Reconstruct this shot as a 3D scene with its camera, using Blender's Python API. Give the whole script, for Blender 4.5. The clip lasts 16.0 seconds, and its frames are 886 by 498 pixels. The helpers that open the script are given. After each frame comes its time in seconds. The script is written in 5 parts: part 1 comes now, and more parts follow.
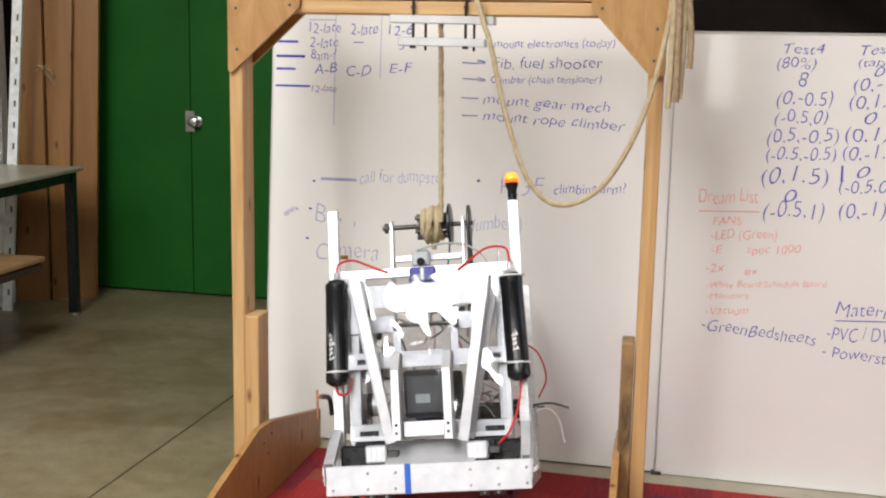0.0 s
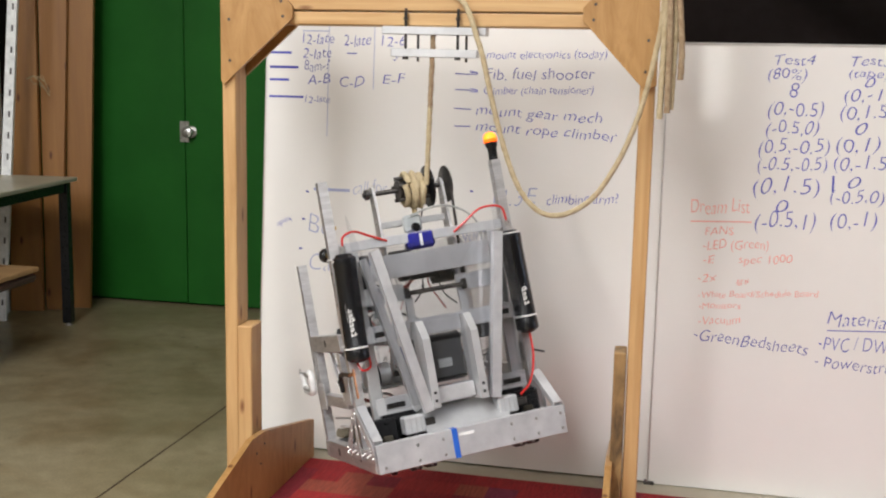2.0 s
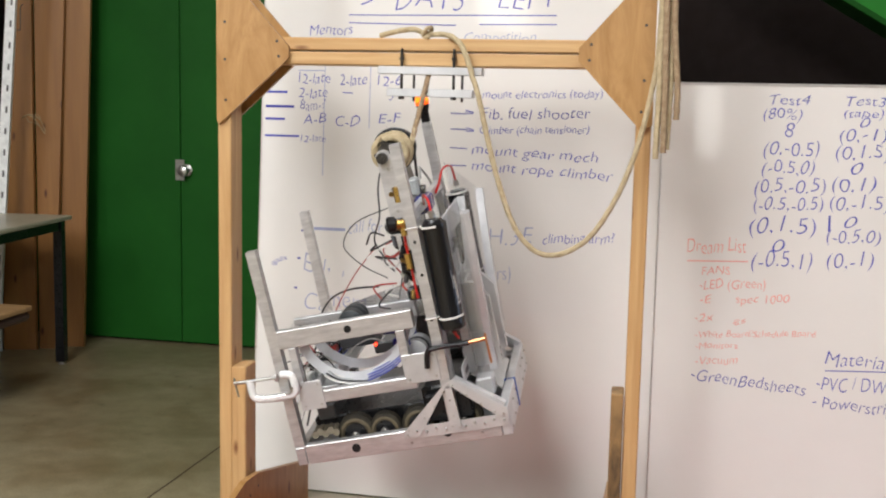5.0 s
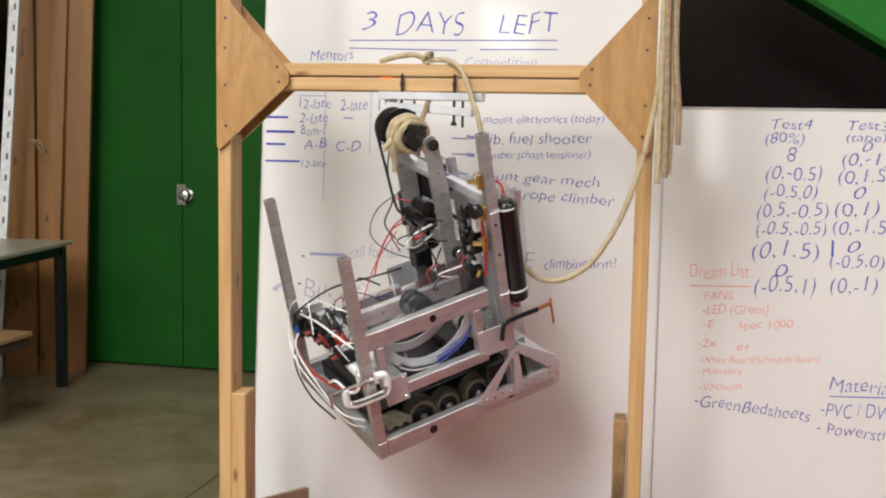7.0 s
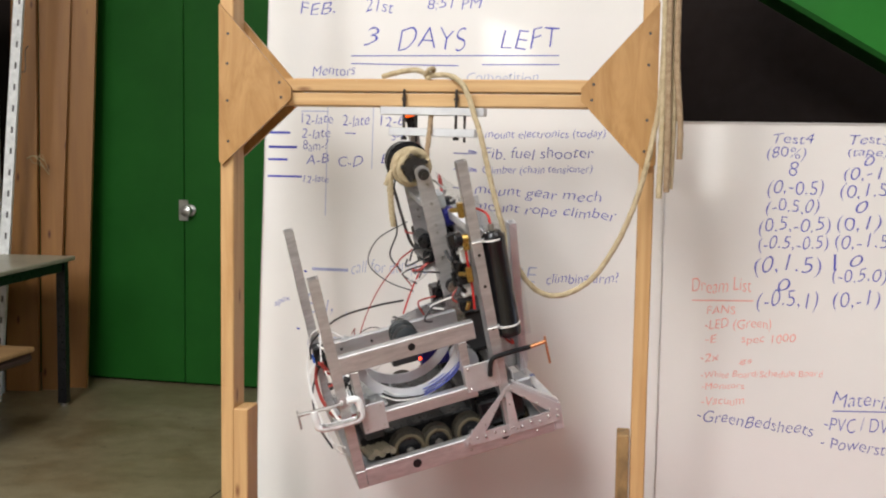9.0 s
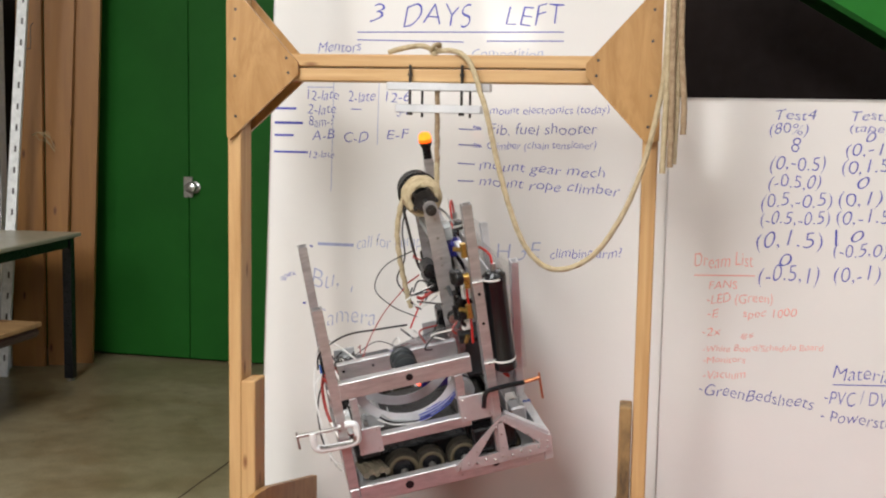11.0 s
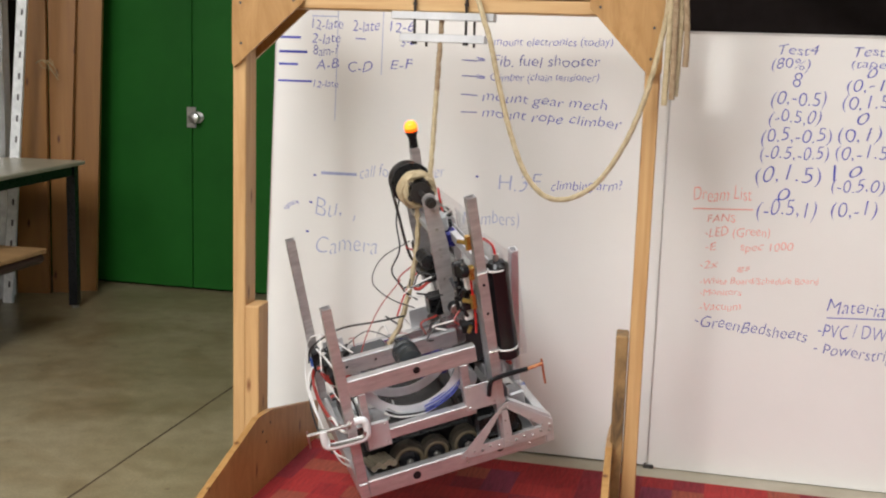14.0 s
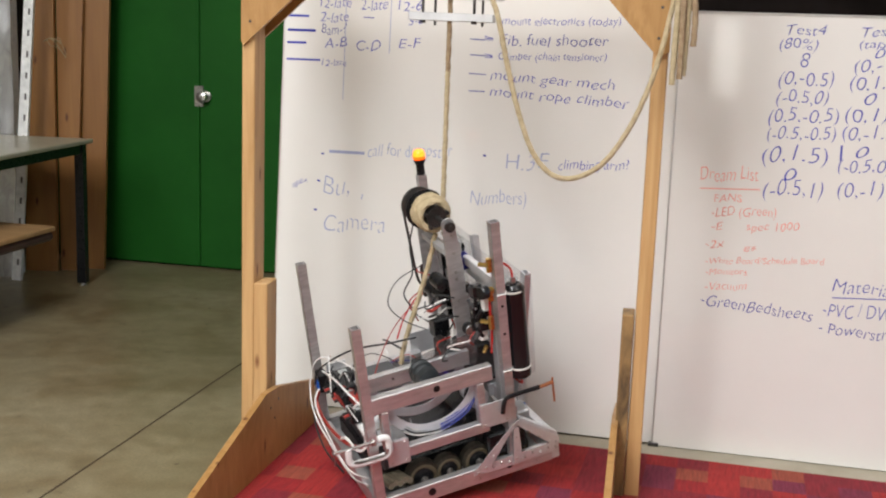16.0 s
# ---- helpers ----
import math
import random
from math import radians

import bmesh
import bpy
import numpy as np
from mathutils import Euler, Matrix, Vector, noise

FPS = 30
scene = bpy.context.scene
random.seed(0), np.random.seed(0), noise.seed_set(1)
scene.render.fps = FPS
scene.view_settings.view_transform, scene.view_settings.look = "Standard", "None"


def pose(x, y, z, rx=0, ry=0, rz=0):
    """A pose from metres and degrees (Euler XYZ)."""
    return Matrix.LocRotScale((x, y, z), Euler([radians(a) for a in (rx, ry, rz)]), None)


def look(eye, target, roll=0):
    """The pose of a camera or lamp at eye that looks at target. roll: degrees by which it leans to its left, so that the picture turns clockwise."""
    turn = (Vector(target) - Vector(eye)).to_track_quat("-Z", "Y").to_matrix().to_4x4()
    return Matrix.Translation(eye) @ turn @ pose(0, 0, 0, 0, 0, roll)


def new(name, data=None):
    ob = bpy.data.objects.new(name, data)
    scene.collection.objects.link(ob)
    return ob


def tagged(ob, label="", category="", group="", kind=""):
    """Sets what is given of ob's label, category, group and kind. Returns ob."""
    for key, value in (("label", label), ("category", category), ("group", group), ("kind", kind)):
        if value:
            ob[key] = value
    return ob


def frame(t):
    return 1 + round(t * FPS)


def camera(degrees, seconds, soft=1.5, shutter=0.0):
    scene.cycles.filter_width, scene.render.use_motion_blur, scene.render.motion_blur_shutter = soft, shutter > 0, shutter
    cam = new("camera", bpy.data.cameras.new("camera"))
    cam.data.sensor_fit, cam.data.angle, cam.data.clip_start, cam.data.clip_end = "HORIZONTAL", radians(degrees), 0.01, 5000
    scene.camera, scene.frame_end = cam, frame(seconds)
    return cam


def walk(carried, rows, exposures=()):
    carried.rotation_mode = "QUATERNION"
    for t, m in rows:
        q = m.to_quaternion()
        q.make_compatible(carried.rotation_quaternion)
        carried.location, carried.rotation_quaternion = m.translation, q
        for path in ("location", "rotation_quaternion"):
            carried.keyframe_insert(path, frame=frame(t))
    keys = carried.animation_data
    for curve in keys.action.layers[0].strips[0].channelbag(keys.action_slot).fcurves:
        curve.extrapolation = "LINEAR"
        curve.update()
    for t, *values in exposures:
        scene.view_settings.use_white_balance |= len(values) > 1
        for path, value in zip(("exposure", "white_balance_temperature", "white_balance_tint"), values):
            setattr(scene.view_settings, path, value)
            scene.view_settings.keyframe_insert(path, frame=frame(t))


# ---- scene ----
cam = camera(42.6, 16.0, soft=2.1)
PATH = [
    (0, (0.044, -0.121, 1.278), (0.024, 1.851, 0.946), 1.1),
    (0.5, (0.043, -0.115, 1.278), (0.025, 1.857, 0.948), 1.2),
    (1, (0.046, -0.123, 1.281), (0.029, 1.849, 0.952), 1.2),
    (1.5, (0.051, -0.129, 1.28), (0.035, 1.844, 0.957), 1.1),
    (2, (0.053, -0.128, 1.281), (0.04, 1.847, 0.966), 1.1),
    (2.5, (0.051, -0.13, 1.28), (0.041, 1.847, 0.978), 1.2),
    (3, (0.053, -0.131, 1.28), (0.044, 1.848, 0.989), 1.1),
    (3.5, (0.052, -0.129, 1.283), (0.044, 1.851, 1.002), 1.1),
    (4, (0.048, -0.123, 1.285), (0.043, 1.858, 1.014), 1.2),
    (6.5, (0.057, -0.102, 1.29), (0.048, 1.885, 1.07), 1.0),
    (7, (0.057, -0.096, 1.293), (0.045, 1.893, 1.082), 1.0),
    (7.5, (0.057, -0.093, 1.292), (0.044, 1.897, 1.092), 0.9),
    (8, (0.057, -0.094, 1.292), (0.042, 1.897, 1.102), 0.9),
    (10.3, (0.047, -0.118, 1.288), (0.031, 1.874, 1.105), 0.9),
    (10.5, (0.044, -0.124, 1.282), (0.029, 1.866, 1.091), 1.0),
    (11, (0.045, -0.132, 1.279), (0.028, 1.856, 1.06), 1.0),
    (11.5, (0.046, -0.139, 1.273), (0.029, 1.846, 1.03), 1.1),
    (12, (0.045, -0.143, 1.271), (0.03, 1.839, 1.004), 1.3),
    (12.5, (0.044, -0.149, 1.267), (0.031, 1.831, 0.981), 1.5),
    (13, (0.045, -0.161, 1.266), (0.032, 1.817, 0.964), 1.6),
    (13.5, (0.046, -0.166, 1.261), (0.031, 1.809, 0.947), 1.7),
    (14, (0.042, -0.177, 1.258), (0.027, 1.796, 0.932), 1.8),
    (14.5, (0.044, -0.183, 1.259), (0.026, 1.788, 0.92), 1.8),
    (15, (0.04, -0.19, 1.253), (0.021, 1.78, 0.908), 1.9),
    (15.5, (0.038, -0.194, 1.253), (0.017, 1.774, 0.9), 1.9),
    (16, (0.036, -0.196, 1.253), (0.013, 1.771, 0.894), 2.0),
]
walk(cam, [(t, look(eye, target, roll)) for t, eye, target, roll in PATH])

# ---- light ----
world = bpy.data.worlds.new("hall")
scene.world = world
world.use_nodes = True
world.node_tree.nodes["Background"].inputs[0].default_value = (0.55, 0.5, 0.45, 1)
world.node_tree.nodes["Background"].inputs[1].default_value = 0.01
scene.view_settings.exposure = 0.42


def area_lamp(name, m, sx, sy, watts, colour):
    data = bpy.data.lights.new(name, "AREA")
    data.shape, data.size, data.size_y, data.energy, data.color = "RECTANGLE", sx, sy, watts, colour
    ob = new(name, data)
    ob.matrix_world = m
    return ob


WARM = (0.945, 0.955, 0.975)
for lx, ly, tilt, wide, size, watts in ((-4.1, -3.0, 45, 0.8, 3.0, 150), (-1.7, -2.4, 0, 1.4, 8.0, 435), (1.8, -2.4, 0, 1.4, 8.0, 95)):
    area_lamp("hall_lamp_light", pose(lx, ly, 4.22, tilt, 0, 0), wide, size, watts, WARM)


# ---- materials ----
def material(name, rough=0.5, metal=0.0):
    m = bpy.data.materials.new(name)
    m.use_nodes = True
    nt = m.node_tree
    bsdf = nt.nodes["Principled BSDF"]
    bsdf.inputs["Roughness"].default_value, bsdf.inputs["Metallic"].default_value = rough, metal
    return m, nt, bsdf


def nd(nt, kind, **values):
    n = nt.nodes.new(kind)
    for k, v in values.items():
        n.inputs[k.replace("_", " ")].default_value = v
    return n


def ramp(nt, source, stops, constant=False):
    r = nt.nodes.new("ShaderNodeValToRGB")
    if constant:
        r.color_ramp.interpolation = "CONSTANT"
    e = r.color_ramp.elements
    while len(e) < len(stops):
        e.new(0.5)
    for i, (at, c) in enumerate(stops):
        e[i].position, e[i].color = at, (*c, 1)
    nt.links.new(source, r.inputs[0])
    return r


def scaled(nt, sx, sy, sz, turn=0.0):
    c = nt.nodes.new("ShaderNodeTexCoord")
    m = nt.nodes.new("ShaderNodeMapping")
    m.inputs["Scale"].default_value, m.inputs["Rotation"].default_value = (sx, sy, sz), (0, 0, turn)
    nt.links.new(c.outputs["Object"], m.inputs[0])
    return m.outputs[0]


def mottled(name, a, b, scale=6.0, rough=0.5, metal=0.0, bump=0.1, stretch=(1, 1, 1), spread=0.12, coat=0.0, specular=0.5):
    """A surface between two colours, with grain, uneven gloss and fine relief."""
    m, nt, bsdf = material(name, rough, metal)
    v = scaled(nt, *stretch)
    n1, n2 = nd(nt, "ShaderNodeTexNoise", Scale=scale, Detail=6.0, Roughness=0.62), nd(nt, "ShaderNodeTexNoise", Scale=scale * 9, Detail=4.0)
    nt.links.new(v, n1.inputs["Vector"]), nt.links.new(v, n2.inputs["Vector"])
    r = ramp(nt, n1.outputs[0], ((0.3, a), (0.7, b)))
    nt.links.new(r.outputs[0], bsdf.inputs["Base Color"])
    mr = nd(nt, "ShaderNodeMapRange", To_Min=max(0.03, rough - spread), To_Max=rough + spread)
    nt.links.new(n2.outputs[0], mr.inputs[0]), nt.links.new(mr.outputs[0], bsdf.inputs["Roughness"])
    if bump:
        bp = nd(nt, "ShaderNodeBump", Strength=bump, Distance=0.002)
        nt.links.new(n2.outputs[0], bp.inputs["Height"]), nt.links.new(bp.outputs[0], bsdf.inputs["Normal"])
    bsdf.inputs["Specular IOR Level"].default_value = specular
    bsdf.inputs["Coat Weight"].default_value, bsdf.inputs["Coat Roughness"].default_value = coat, 0.05
    return m


def wood(name, a, b, axis, scale=18.0, rough=0.55, run=0.06, swirl=0.6):
    """Sawn wood with grain along one axis, and a few knots."""
    m, nt, bsdf = material(name, rough)
    s = [scale] * 3
    s[axis] = scale * run
    v = scaled(nt, *s)
    n = nd(nt, "ShaderNodeTexNoise", Scale=1.6, Detail=7.0, Roughness=0.65, Distortion=swirl)
    nt.links.new(v, n.inputs["Vector"])
    r = ramp(nt, n.outputs[0], ((0.28, a), (0.5, tuple((p + q) / 2 for p, q in zip(a, b))), (0.72, b)))
    k = nd(nt, "ShaderNodeTexVoronoi", Scale=1.0)
    kv = [13.0] * 3
    kv[axis] = 4.5
    nt.links.new(scaled(nt, *kv), k.inputs["Vector"])
    kr = ramp(nt, k.outputs["Distance"], ((0.05, (0.25, 0.1, 0.03)), (0.13, (1, 1, 1))))
    mx = nt.nodes.new("ShaderNodeMix")
    mx.data_type, mx.blend_type = "RGBA", "MULTIPLY"
    mx.inputs[0].default_value = 0.9
    nt.links.new(r.outputs[0], mx.inputs[6]), nt.links.new(kr.outputs[0], mx.inputs[7])
    nt.links.new(mx.outputs[2], bsdf.inputs["Base Color"])
    bp = nd(nt, "ShaderNodeBump", Strength=0.2, Distance=0.002)
    nt.links.new(n.outputs[0], bp.inputs["Height"]), nt.links.new(bp.outputs[0], bsdf.inputs["Normal"])
    return m


def plain(name, c, rough=0.5, metal=0.0):
    m, nt, bsdf = material(name, rough, metal)
    n = nd(nt, "ShaderNodeTexNoise", Scale=40.0, Detail=4.0)
    nt.links.new(scaled(nt, 1, 1, 1), n.inputs["Vector"])
    r = ramp(nt, n.outputs[0], ((0.3, tuple(v * 0.85 for v in c)), (0.7, tuple(min(1, v * 1.1) for v in c))))
    nt.links.new(r.outputs[0], bsdf.inputs["Base Color"])
    return m


PINE_X = wood("pine_beam", (0.64, 0.42, 0.2), (0.44, 0.24, 0.085), 0)
PINE_Z = wood("pine_post", (0.62, 0.39, 0.175), (0.42, 0.225, 0.08), 2)
PLY = wood("plywood", (0.47, 0.265, 0.095), (0.31, 0.15, 0.04), 2, 7.0, 0.45, 0.28, 2.6)
BROWN_BOARD = wood("brown_board", (0.36, 0.165, 0.040), (0.22, 0.092, 0.022), 2, 6.0, 0.5)
OLD_WOOD = wood("scorched_pine", (0.42, 0.25, 0.095), (0.045, 0.028, 0.013), 2, 9.0, 0.6, 0.35, 1.5)
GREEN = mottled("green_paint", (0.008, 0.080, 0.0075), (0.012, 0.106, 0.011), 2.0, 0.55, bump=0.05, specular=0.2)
GREEN_STEEL = mottled("bright_green_paint", (0.02, 0.22, 0.02), (0.03, 0.27, 0.03), 3.0, 0.4)
# near-black brown: the unlit space behind the boards, put into the wall's colour
SHADE_WALL = mottled("shade_brown_wall", (0.014, 0.0065, 0.005), (0.021, 0.0105, 0.008), 1.5, 0.85)
HALL_WALL = mottled("hall_wall_paint", (0.24, 0.22, 0.20), (0.31, 0.29, 0.26), 1.2, 0.8)
CEILING = mottled("ceiling_paint", (0.40, 0.39, 0.37), (0.48, 0.47, 0.45), 1.0, 0.9)
BOARD_WHITE = mottled("whiteboard_enamel", (0.77, 0.745, 0.705), (0.81, 0.785, 0.745), 1.6, 0.32, bump=0.0, spread=0.05, coat=0.8)
BOARD_EDGE = mottled("aluminium_trim", (0.6, 0.58, 0.55), (0.72, 0.7, 0.67), 20, 0.35, 0.8)
ALU = mottled("brushed_aluminium", (0.50, 0.49, 0.49), (0.72, 0.71, 0.71), 14, 0.46, 0.84, 0.12, (1, 1, 5), 0.14)
ALU_DULL = mottled("dull_aluminium", (0.54, 0.54, 0.545), (0.70, 0.70, 0.70), 10, 0.42, 0.6, 0.12)
ALU_WHITE = mottled("bright_milled_aluminium", (0.56, 0.56, 0.575), (0.74, 0.74, 0.75), 18, 0.36, 0.5, 0.06)
STEEL = mottled("zinc_steel", (0.45, 0.44, 0.42), (0.6, 0.59, 0.57), 30, 0.3, 1.0)
DARK_STEEL = mottled("dark_steel", (0.05, 0.048, 0.045), (0.11, 0.1, 0.095), 30, 0.4, 0.8)
BLACK = mottled("black_plastic", (0.006, 0.006, 0.007), (0.012, 0.012, 0.013), 12, 0.30, bump=0.02, specular=0.35)
TANK = mottled("glossy_black_tank", (0.006, 0.006, 0.007), (0.010, 0.010, 0.011), 8, 0.25, bump=0.0, spread=0.05)
RUBBER = mottled("worn_tan_rubber", (0.018, 0.016, 0.012), (0.055, 0.046, 0.032), 30, 0.7, specular=0.25)
GREY_PLASTIC = mottled("dark_grey_plastic", (0.045, 0.047, 0.05), (0.07, 0.072, 0.076), 16, 0.4)
WHITE_PLASTIC = plain("white_plastic", (0.8, 0.8, 0.78), 0.4)
PALE_PLASTIC = plain("pale_grey_plastic", (0.42, 0.44, 0.44), 0.45)
RED_TUBE = plain("red_tubing", (0.55, 0.02, 0.015), 0.3)
RED_WIRE = plain("red_wire", (0.38, 0.04, 0.03), 0.4)
WHITE_WIRE = plain("white_wire", (0.75, 0.73, 0.7), 0.4)
BLACK_WIRE = plain("black_wire", (0.02, 0.02, 0.02), 0.4)
BLUE_WIRE = plain("blue_tubing", (0.07, 0.09, 0.40), 0.3)
BLUE_TAPE = mottled("blue_tape", (0.01, 0.09, 0.45), (0.015, 0.12, 0.55), 30, 0.55)
BLUE_CLOTH = mottled("dark_blue_tape", (0.012, 0.012, 0.16), (0.02, 0.022, 0.28), 30, 0.4)
BRASS = mottled("brass", (0.55, 0.36, 0.10), (0.7, 0.48, 0.16), 30, 0.3, 1.0)
COPPER = mottled("copper_plated_steel", (0.6, 0.26, 0.12), (0.75, 0.36, 0.18), 30, 0.3, 1.0)
ROPE = mottled("natural_rope", (0.40, 0.31, 0.18), (0.56, 0.46, 0.29), 60, 0.85, bump=0.9, stretch=(1, 1, 1))
ROPE_DARK = mottled("worn_rope", (0.25, 0.16, 0.09), (0.42, 0.31, 0.19), 60, 0.85, bump=0.9)
TABLE_TOP = mottled("grey_laminate", (0.34, 0.31, 0.22), (0.42, 0.38, 0.28), 5, 0.35)
BENCH_WOOD = wood("bench_wood", (0.45, 0.27, 0.12), (0.3, 0.16, 0.065), 0, 8.0)
INK_BLUE = plain("blue_marker", (0.055, 0.065, 0.42), 0.4)
INK_NAVY = plain("navy_marker", (0.03, 0.038, 0.33), 0.4)
INK_FAINT = plain("faded_blue_marker", (0.35, 0.38, 0.58), 0.4)
INK_RED = plain("faded_red_marker", (0.83, 0.29, 0.23), 0.4)


def clear(name, tint, gloss, rough=0.06):
    m = bpy.data.materials.new(name)
    m.use_nodes = True
    nt = m.node_tree
    nt.nodes.remove(nt.nodes["Principled BSDF"])
    t, g, mix = nt.nodes.new("ShaderNodeBsdfTransparent"), nt.nodes.new("ShaderNodeBsdfGlossy"), nt.nodes.new("ShaderNodeMixShader")
    t.inputs[0].default_value, g.inputs["Roughness"].default_value = (*tint, 1), rough
    n = nd(nt, "ShaderNodeTexNoise", Scale=9.0, Detail=5.0)
    mr = nd(nt, "ShaderNodeMapRange", To_Min=gloss * 0.5, To_Max=gloss * 1.6)
    nt.links.new(n.outputs[0], mr.inputs[0]), nt.links.new(mr.outputs[0], mix.inputs[0])
    nt.links.new(t.outputs[0], mix.inputs[1]), nt.links.new(g.outputs[0], mix.inputs[2])
    nt.links.new(mix.outputs[0], nt.nodes["Material Output"].inputs[0])
    return m


POLYCARB = clear("clear_polycarbonate", (0.955, 0.96, 0.965), 0.05, 0.07)
BUCKLED = clear("buckled_polycarbonate", (0.95, 0.955, 0.965), 0.11, 0.07)
SCUFFED = clear("scuffed_polycarbonate", (0.82, 0.83, 0.85), 0.30, 0.25)
WRAP = clear("stretch_wrap", (0.62, 0.62, 0.61), 0.42, 0.3)


def glow(name, c, strength):
    m, nt, bsdf = material(name, 0.3)
    bsdf.inputs["Base Color"].default_value = (*c, 1)
    bsdf.inputs["Emission Color"].default_value, bsdf.inputs["Emission Strength"].default_value = (*c, 1), strength
    return m


BEACON = glow("lit_amber_dome", (1.0, 0.12, 0.006), 1.2)
BEACON_TOP = glow("bright_amber_lens", (1.0, 0.24, 0.015), 1.6)
LED_RED = glow("red_led", (1.0, 0.06, 0.02), 3.0)
LAMP_GLOW = glow("fluorescent_tube", (1.0, 0.94, 0.85), 7.0)


def concrete():
    m, nt, bsdf = material("polished_concrete", 0.35)
    v = scaled(nt, 1, 1, 1)
    n1, n2, n3 = nd(nt, "ShaderNodeTexNoise", Scale=1.1, Detail=8.0, Roughness=0.65), nd(nt, "ShaderNodeTexNoise", Scale=14.0, Detail=6.0), nd(nt, "ShaderNodeTexNoise", Scale=3.4, Detail=5.0, Distortion=1.5)
    for n in (n1, n2, n3):
        nt.links.new(v, n.inputs["Vector"])
    r = ramp(nt, n1.outputs[0], ((0.3, (0.185, 0.148, 0.082)), (0.5, (0.25, 0.208, 0.125)), (0.72, (0.32, 0.275, 0.18))))
    s = ramp(nt, n3.outputs[0], ((0.32, (0.66, 0.55, 0.42)), (0.5, (1, 1, 1))))
    g = ramp(nt, n2.outputs[0], ((0.3, (0.78, 0.76, 0.72)), (0.7, (1.12, 1.12, 1.12))))
    grain = nd(nt, "ShaderNodeTexNoise", Scale=120.0, Detail=5.0, Roughness=0.7)
    nt.links.new(v, grain.inputs["Vector"])
    gr = ramp(nt, grain.outputs[0], ((0.3, (0.72, 0.70, 0.66)), (0.7, (1.2, 1.2, 1.18))))
    speck = nd(nt, "ShaderNodeTexVoronoi", Scale=7.5, Randomness=1.0)
    wob = nd(nt, "ShaderNodeTexNoise", Scale=26.0, Detail=3.0)
    nt.links.new(v, wob.inputs["Vector"])
    shift = nt.nodes.new("ShaderNodeVectorMath")
    shift.operation = "MULTIPLY_ADD"
    shift.inputs[1].default_value = (0.07, 0.07, 0.0)
    nt.links.new(wob.outputs["Color"], shift.inputs[0]), nt.links.new(v, shift.inputs[2]), nt.links.new(shift.outputs[0], speck.inputs["Vector"])
    sp = ramp(nt, speck.outputs["Distance"], ((0.03, (0.42, 0.36, 0.28)), (0.12, (1, 1, 1))))
    n4 = nd(nt, "ShaderNodeTexNoise", Scale=5.0, Detail=9.0, Roughness=0.75, Distortion=1.0)
    nt.links.new(v, n4.inputs["Vector"])
    pale = ramp(nt, n4.outputs[0], ((0.60, (1, 1, 1)), (0.76, (1.45, 1.43, 1.38))))
    for a, b, f in ((r, s, 0.5), (None, g, 0.8), (None, gr, 0.8), (None, sp, 0.75), (None, pale, 0.7)):
        mx = nt.nodes.new("ShaderNodeMix")
        mx.data_type, mx.blend_type = "RGBA", "MULTIPLY"
        mx.inputs[0].default_value = f
        nt.links.new(a.outputs[0] if a else last.outputs[2], mx.inputs[6]), nt.links.new(b.outputs[0], mx.inputs[7])
        last = mx
    nt.links.new(last.outputs[2], bsdf.inputs["Base Color"])
    mr = nd(nt, "ShaderNodeMapRange", To_Min=0.2, To_Max=0.5)
    nt.links.new(n1.outputs[0], mr.inputs[0]), nt.links.new(mr.outputs[0], bsdf.inputs["Roughness"])
    bp = nd(nt, "ShaderNodeBump", Strength=0.06, Distance=0.002)
    nt.links.new(n2.outputs[0], bp.inputs["Height"]), nt.links.new(bp.outputs[0], bsdf.inputs["Normal"])
    return m


def carpet_cloth():
    """Red carpet woven in small squares of red, wine, purple and tan, the tan ones ribbed."""
    m, nt, bsdf = material("patterned_red_carpet", 0.95)
    cells = scaled(nt, 10.8, 10.8, 0.001)
    fl = nt.nodes.new("ShaderNodeVectorMath")
    fl.operation = "FLOOR"
    nt.links.new(cells, fl.inputs[0])
    w = nt.nodes.new("ShaderNodeTexWhiteNoise")
    nt.links.new(fl.outputs[0], w.inputs["Vector"])
    r = ramp(nt, w.outputs["Value"], ((0.0, (0.30, 0.012, 0.014)), (0.3, (0.36, 0.02, 0.018)), (0.52, (0.23, 0.012, 0.022)), (0.72, (0.19, 0.02, 0.05)), (0.86, (0.31, 0.065, 0.035))), True)
    ribs = nd(nt, "ShaderNodeTexNoise", Scale=1.0, Detail=3.0)
    nt.links.new(scaled(nt, 150.0, 14.0, 1.0), ribs.inputs["Vector"])
    g = ramp(nt, ribs.outputs[0], ((0.3, (0.55, 0.5, 0.5)), (0.7, (1.15, 1.1, 1.1))))
    mx = nt.nodes.new("ShaderNodeMix")
    mx.data_type, mx.blend_type = "RGBA", "MULTIPLY"
    mx.inputs[0].default_value = 0.75
    nt.links.new(r.outputs[0], mx.inputs[6]), nt.links.new(g.outputs[0], mx.inputs[7])
    nt.links.new(mx.outputs[2], bsdf.inputs["Base Color"])
    f = nd(nt, "ShaderNodeTexNoise", Scale=700.0, Detail=2.0)
    bp = nd(nt, "ShaderNodeBump", Strength=0.5, Distance=0.003)
    nt.links.new(f.outputs[0], bp.inputs["Height"]), nt.links.new(bp.outputs[0], bsdf.inputs["Normal"])
    return m


CONCRETE, CARPET = concrete(), carpet_cloth()


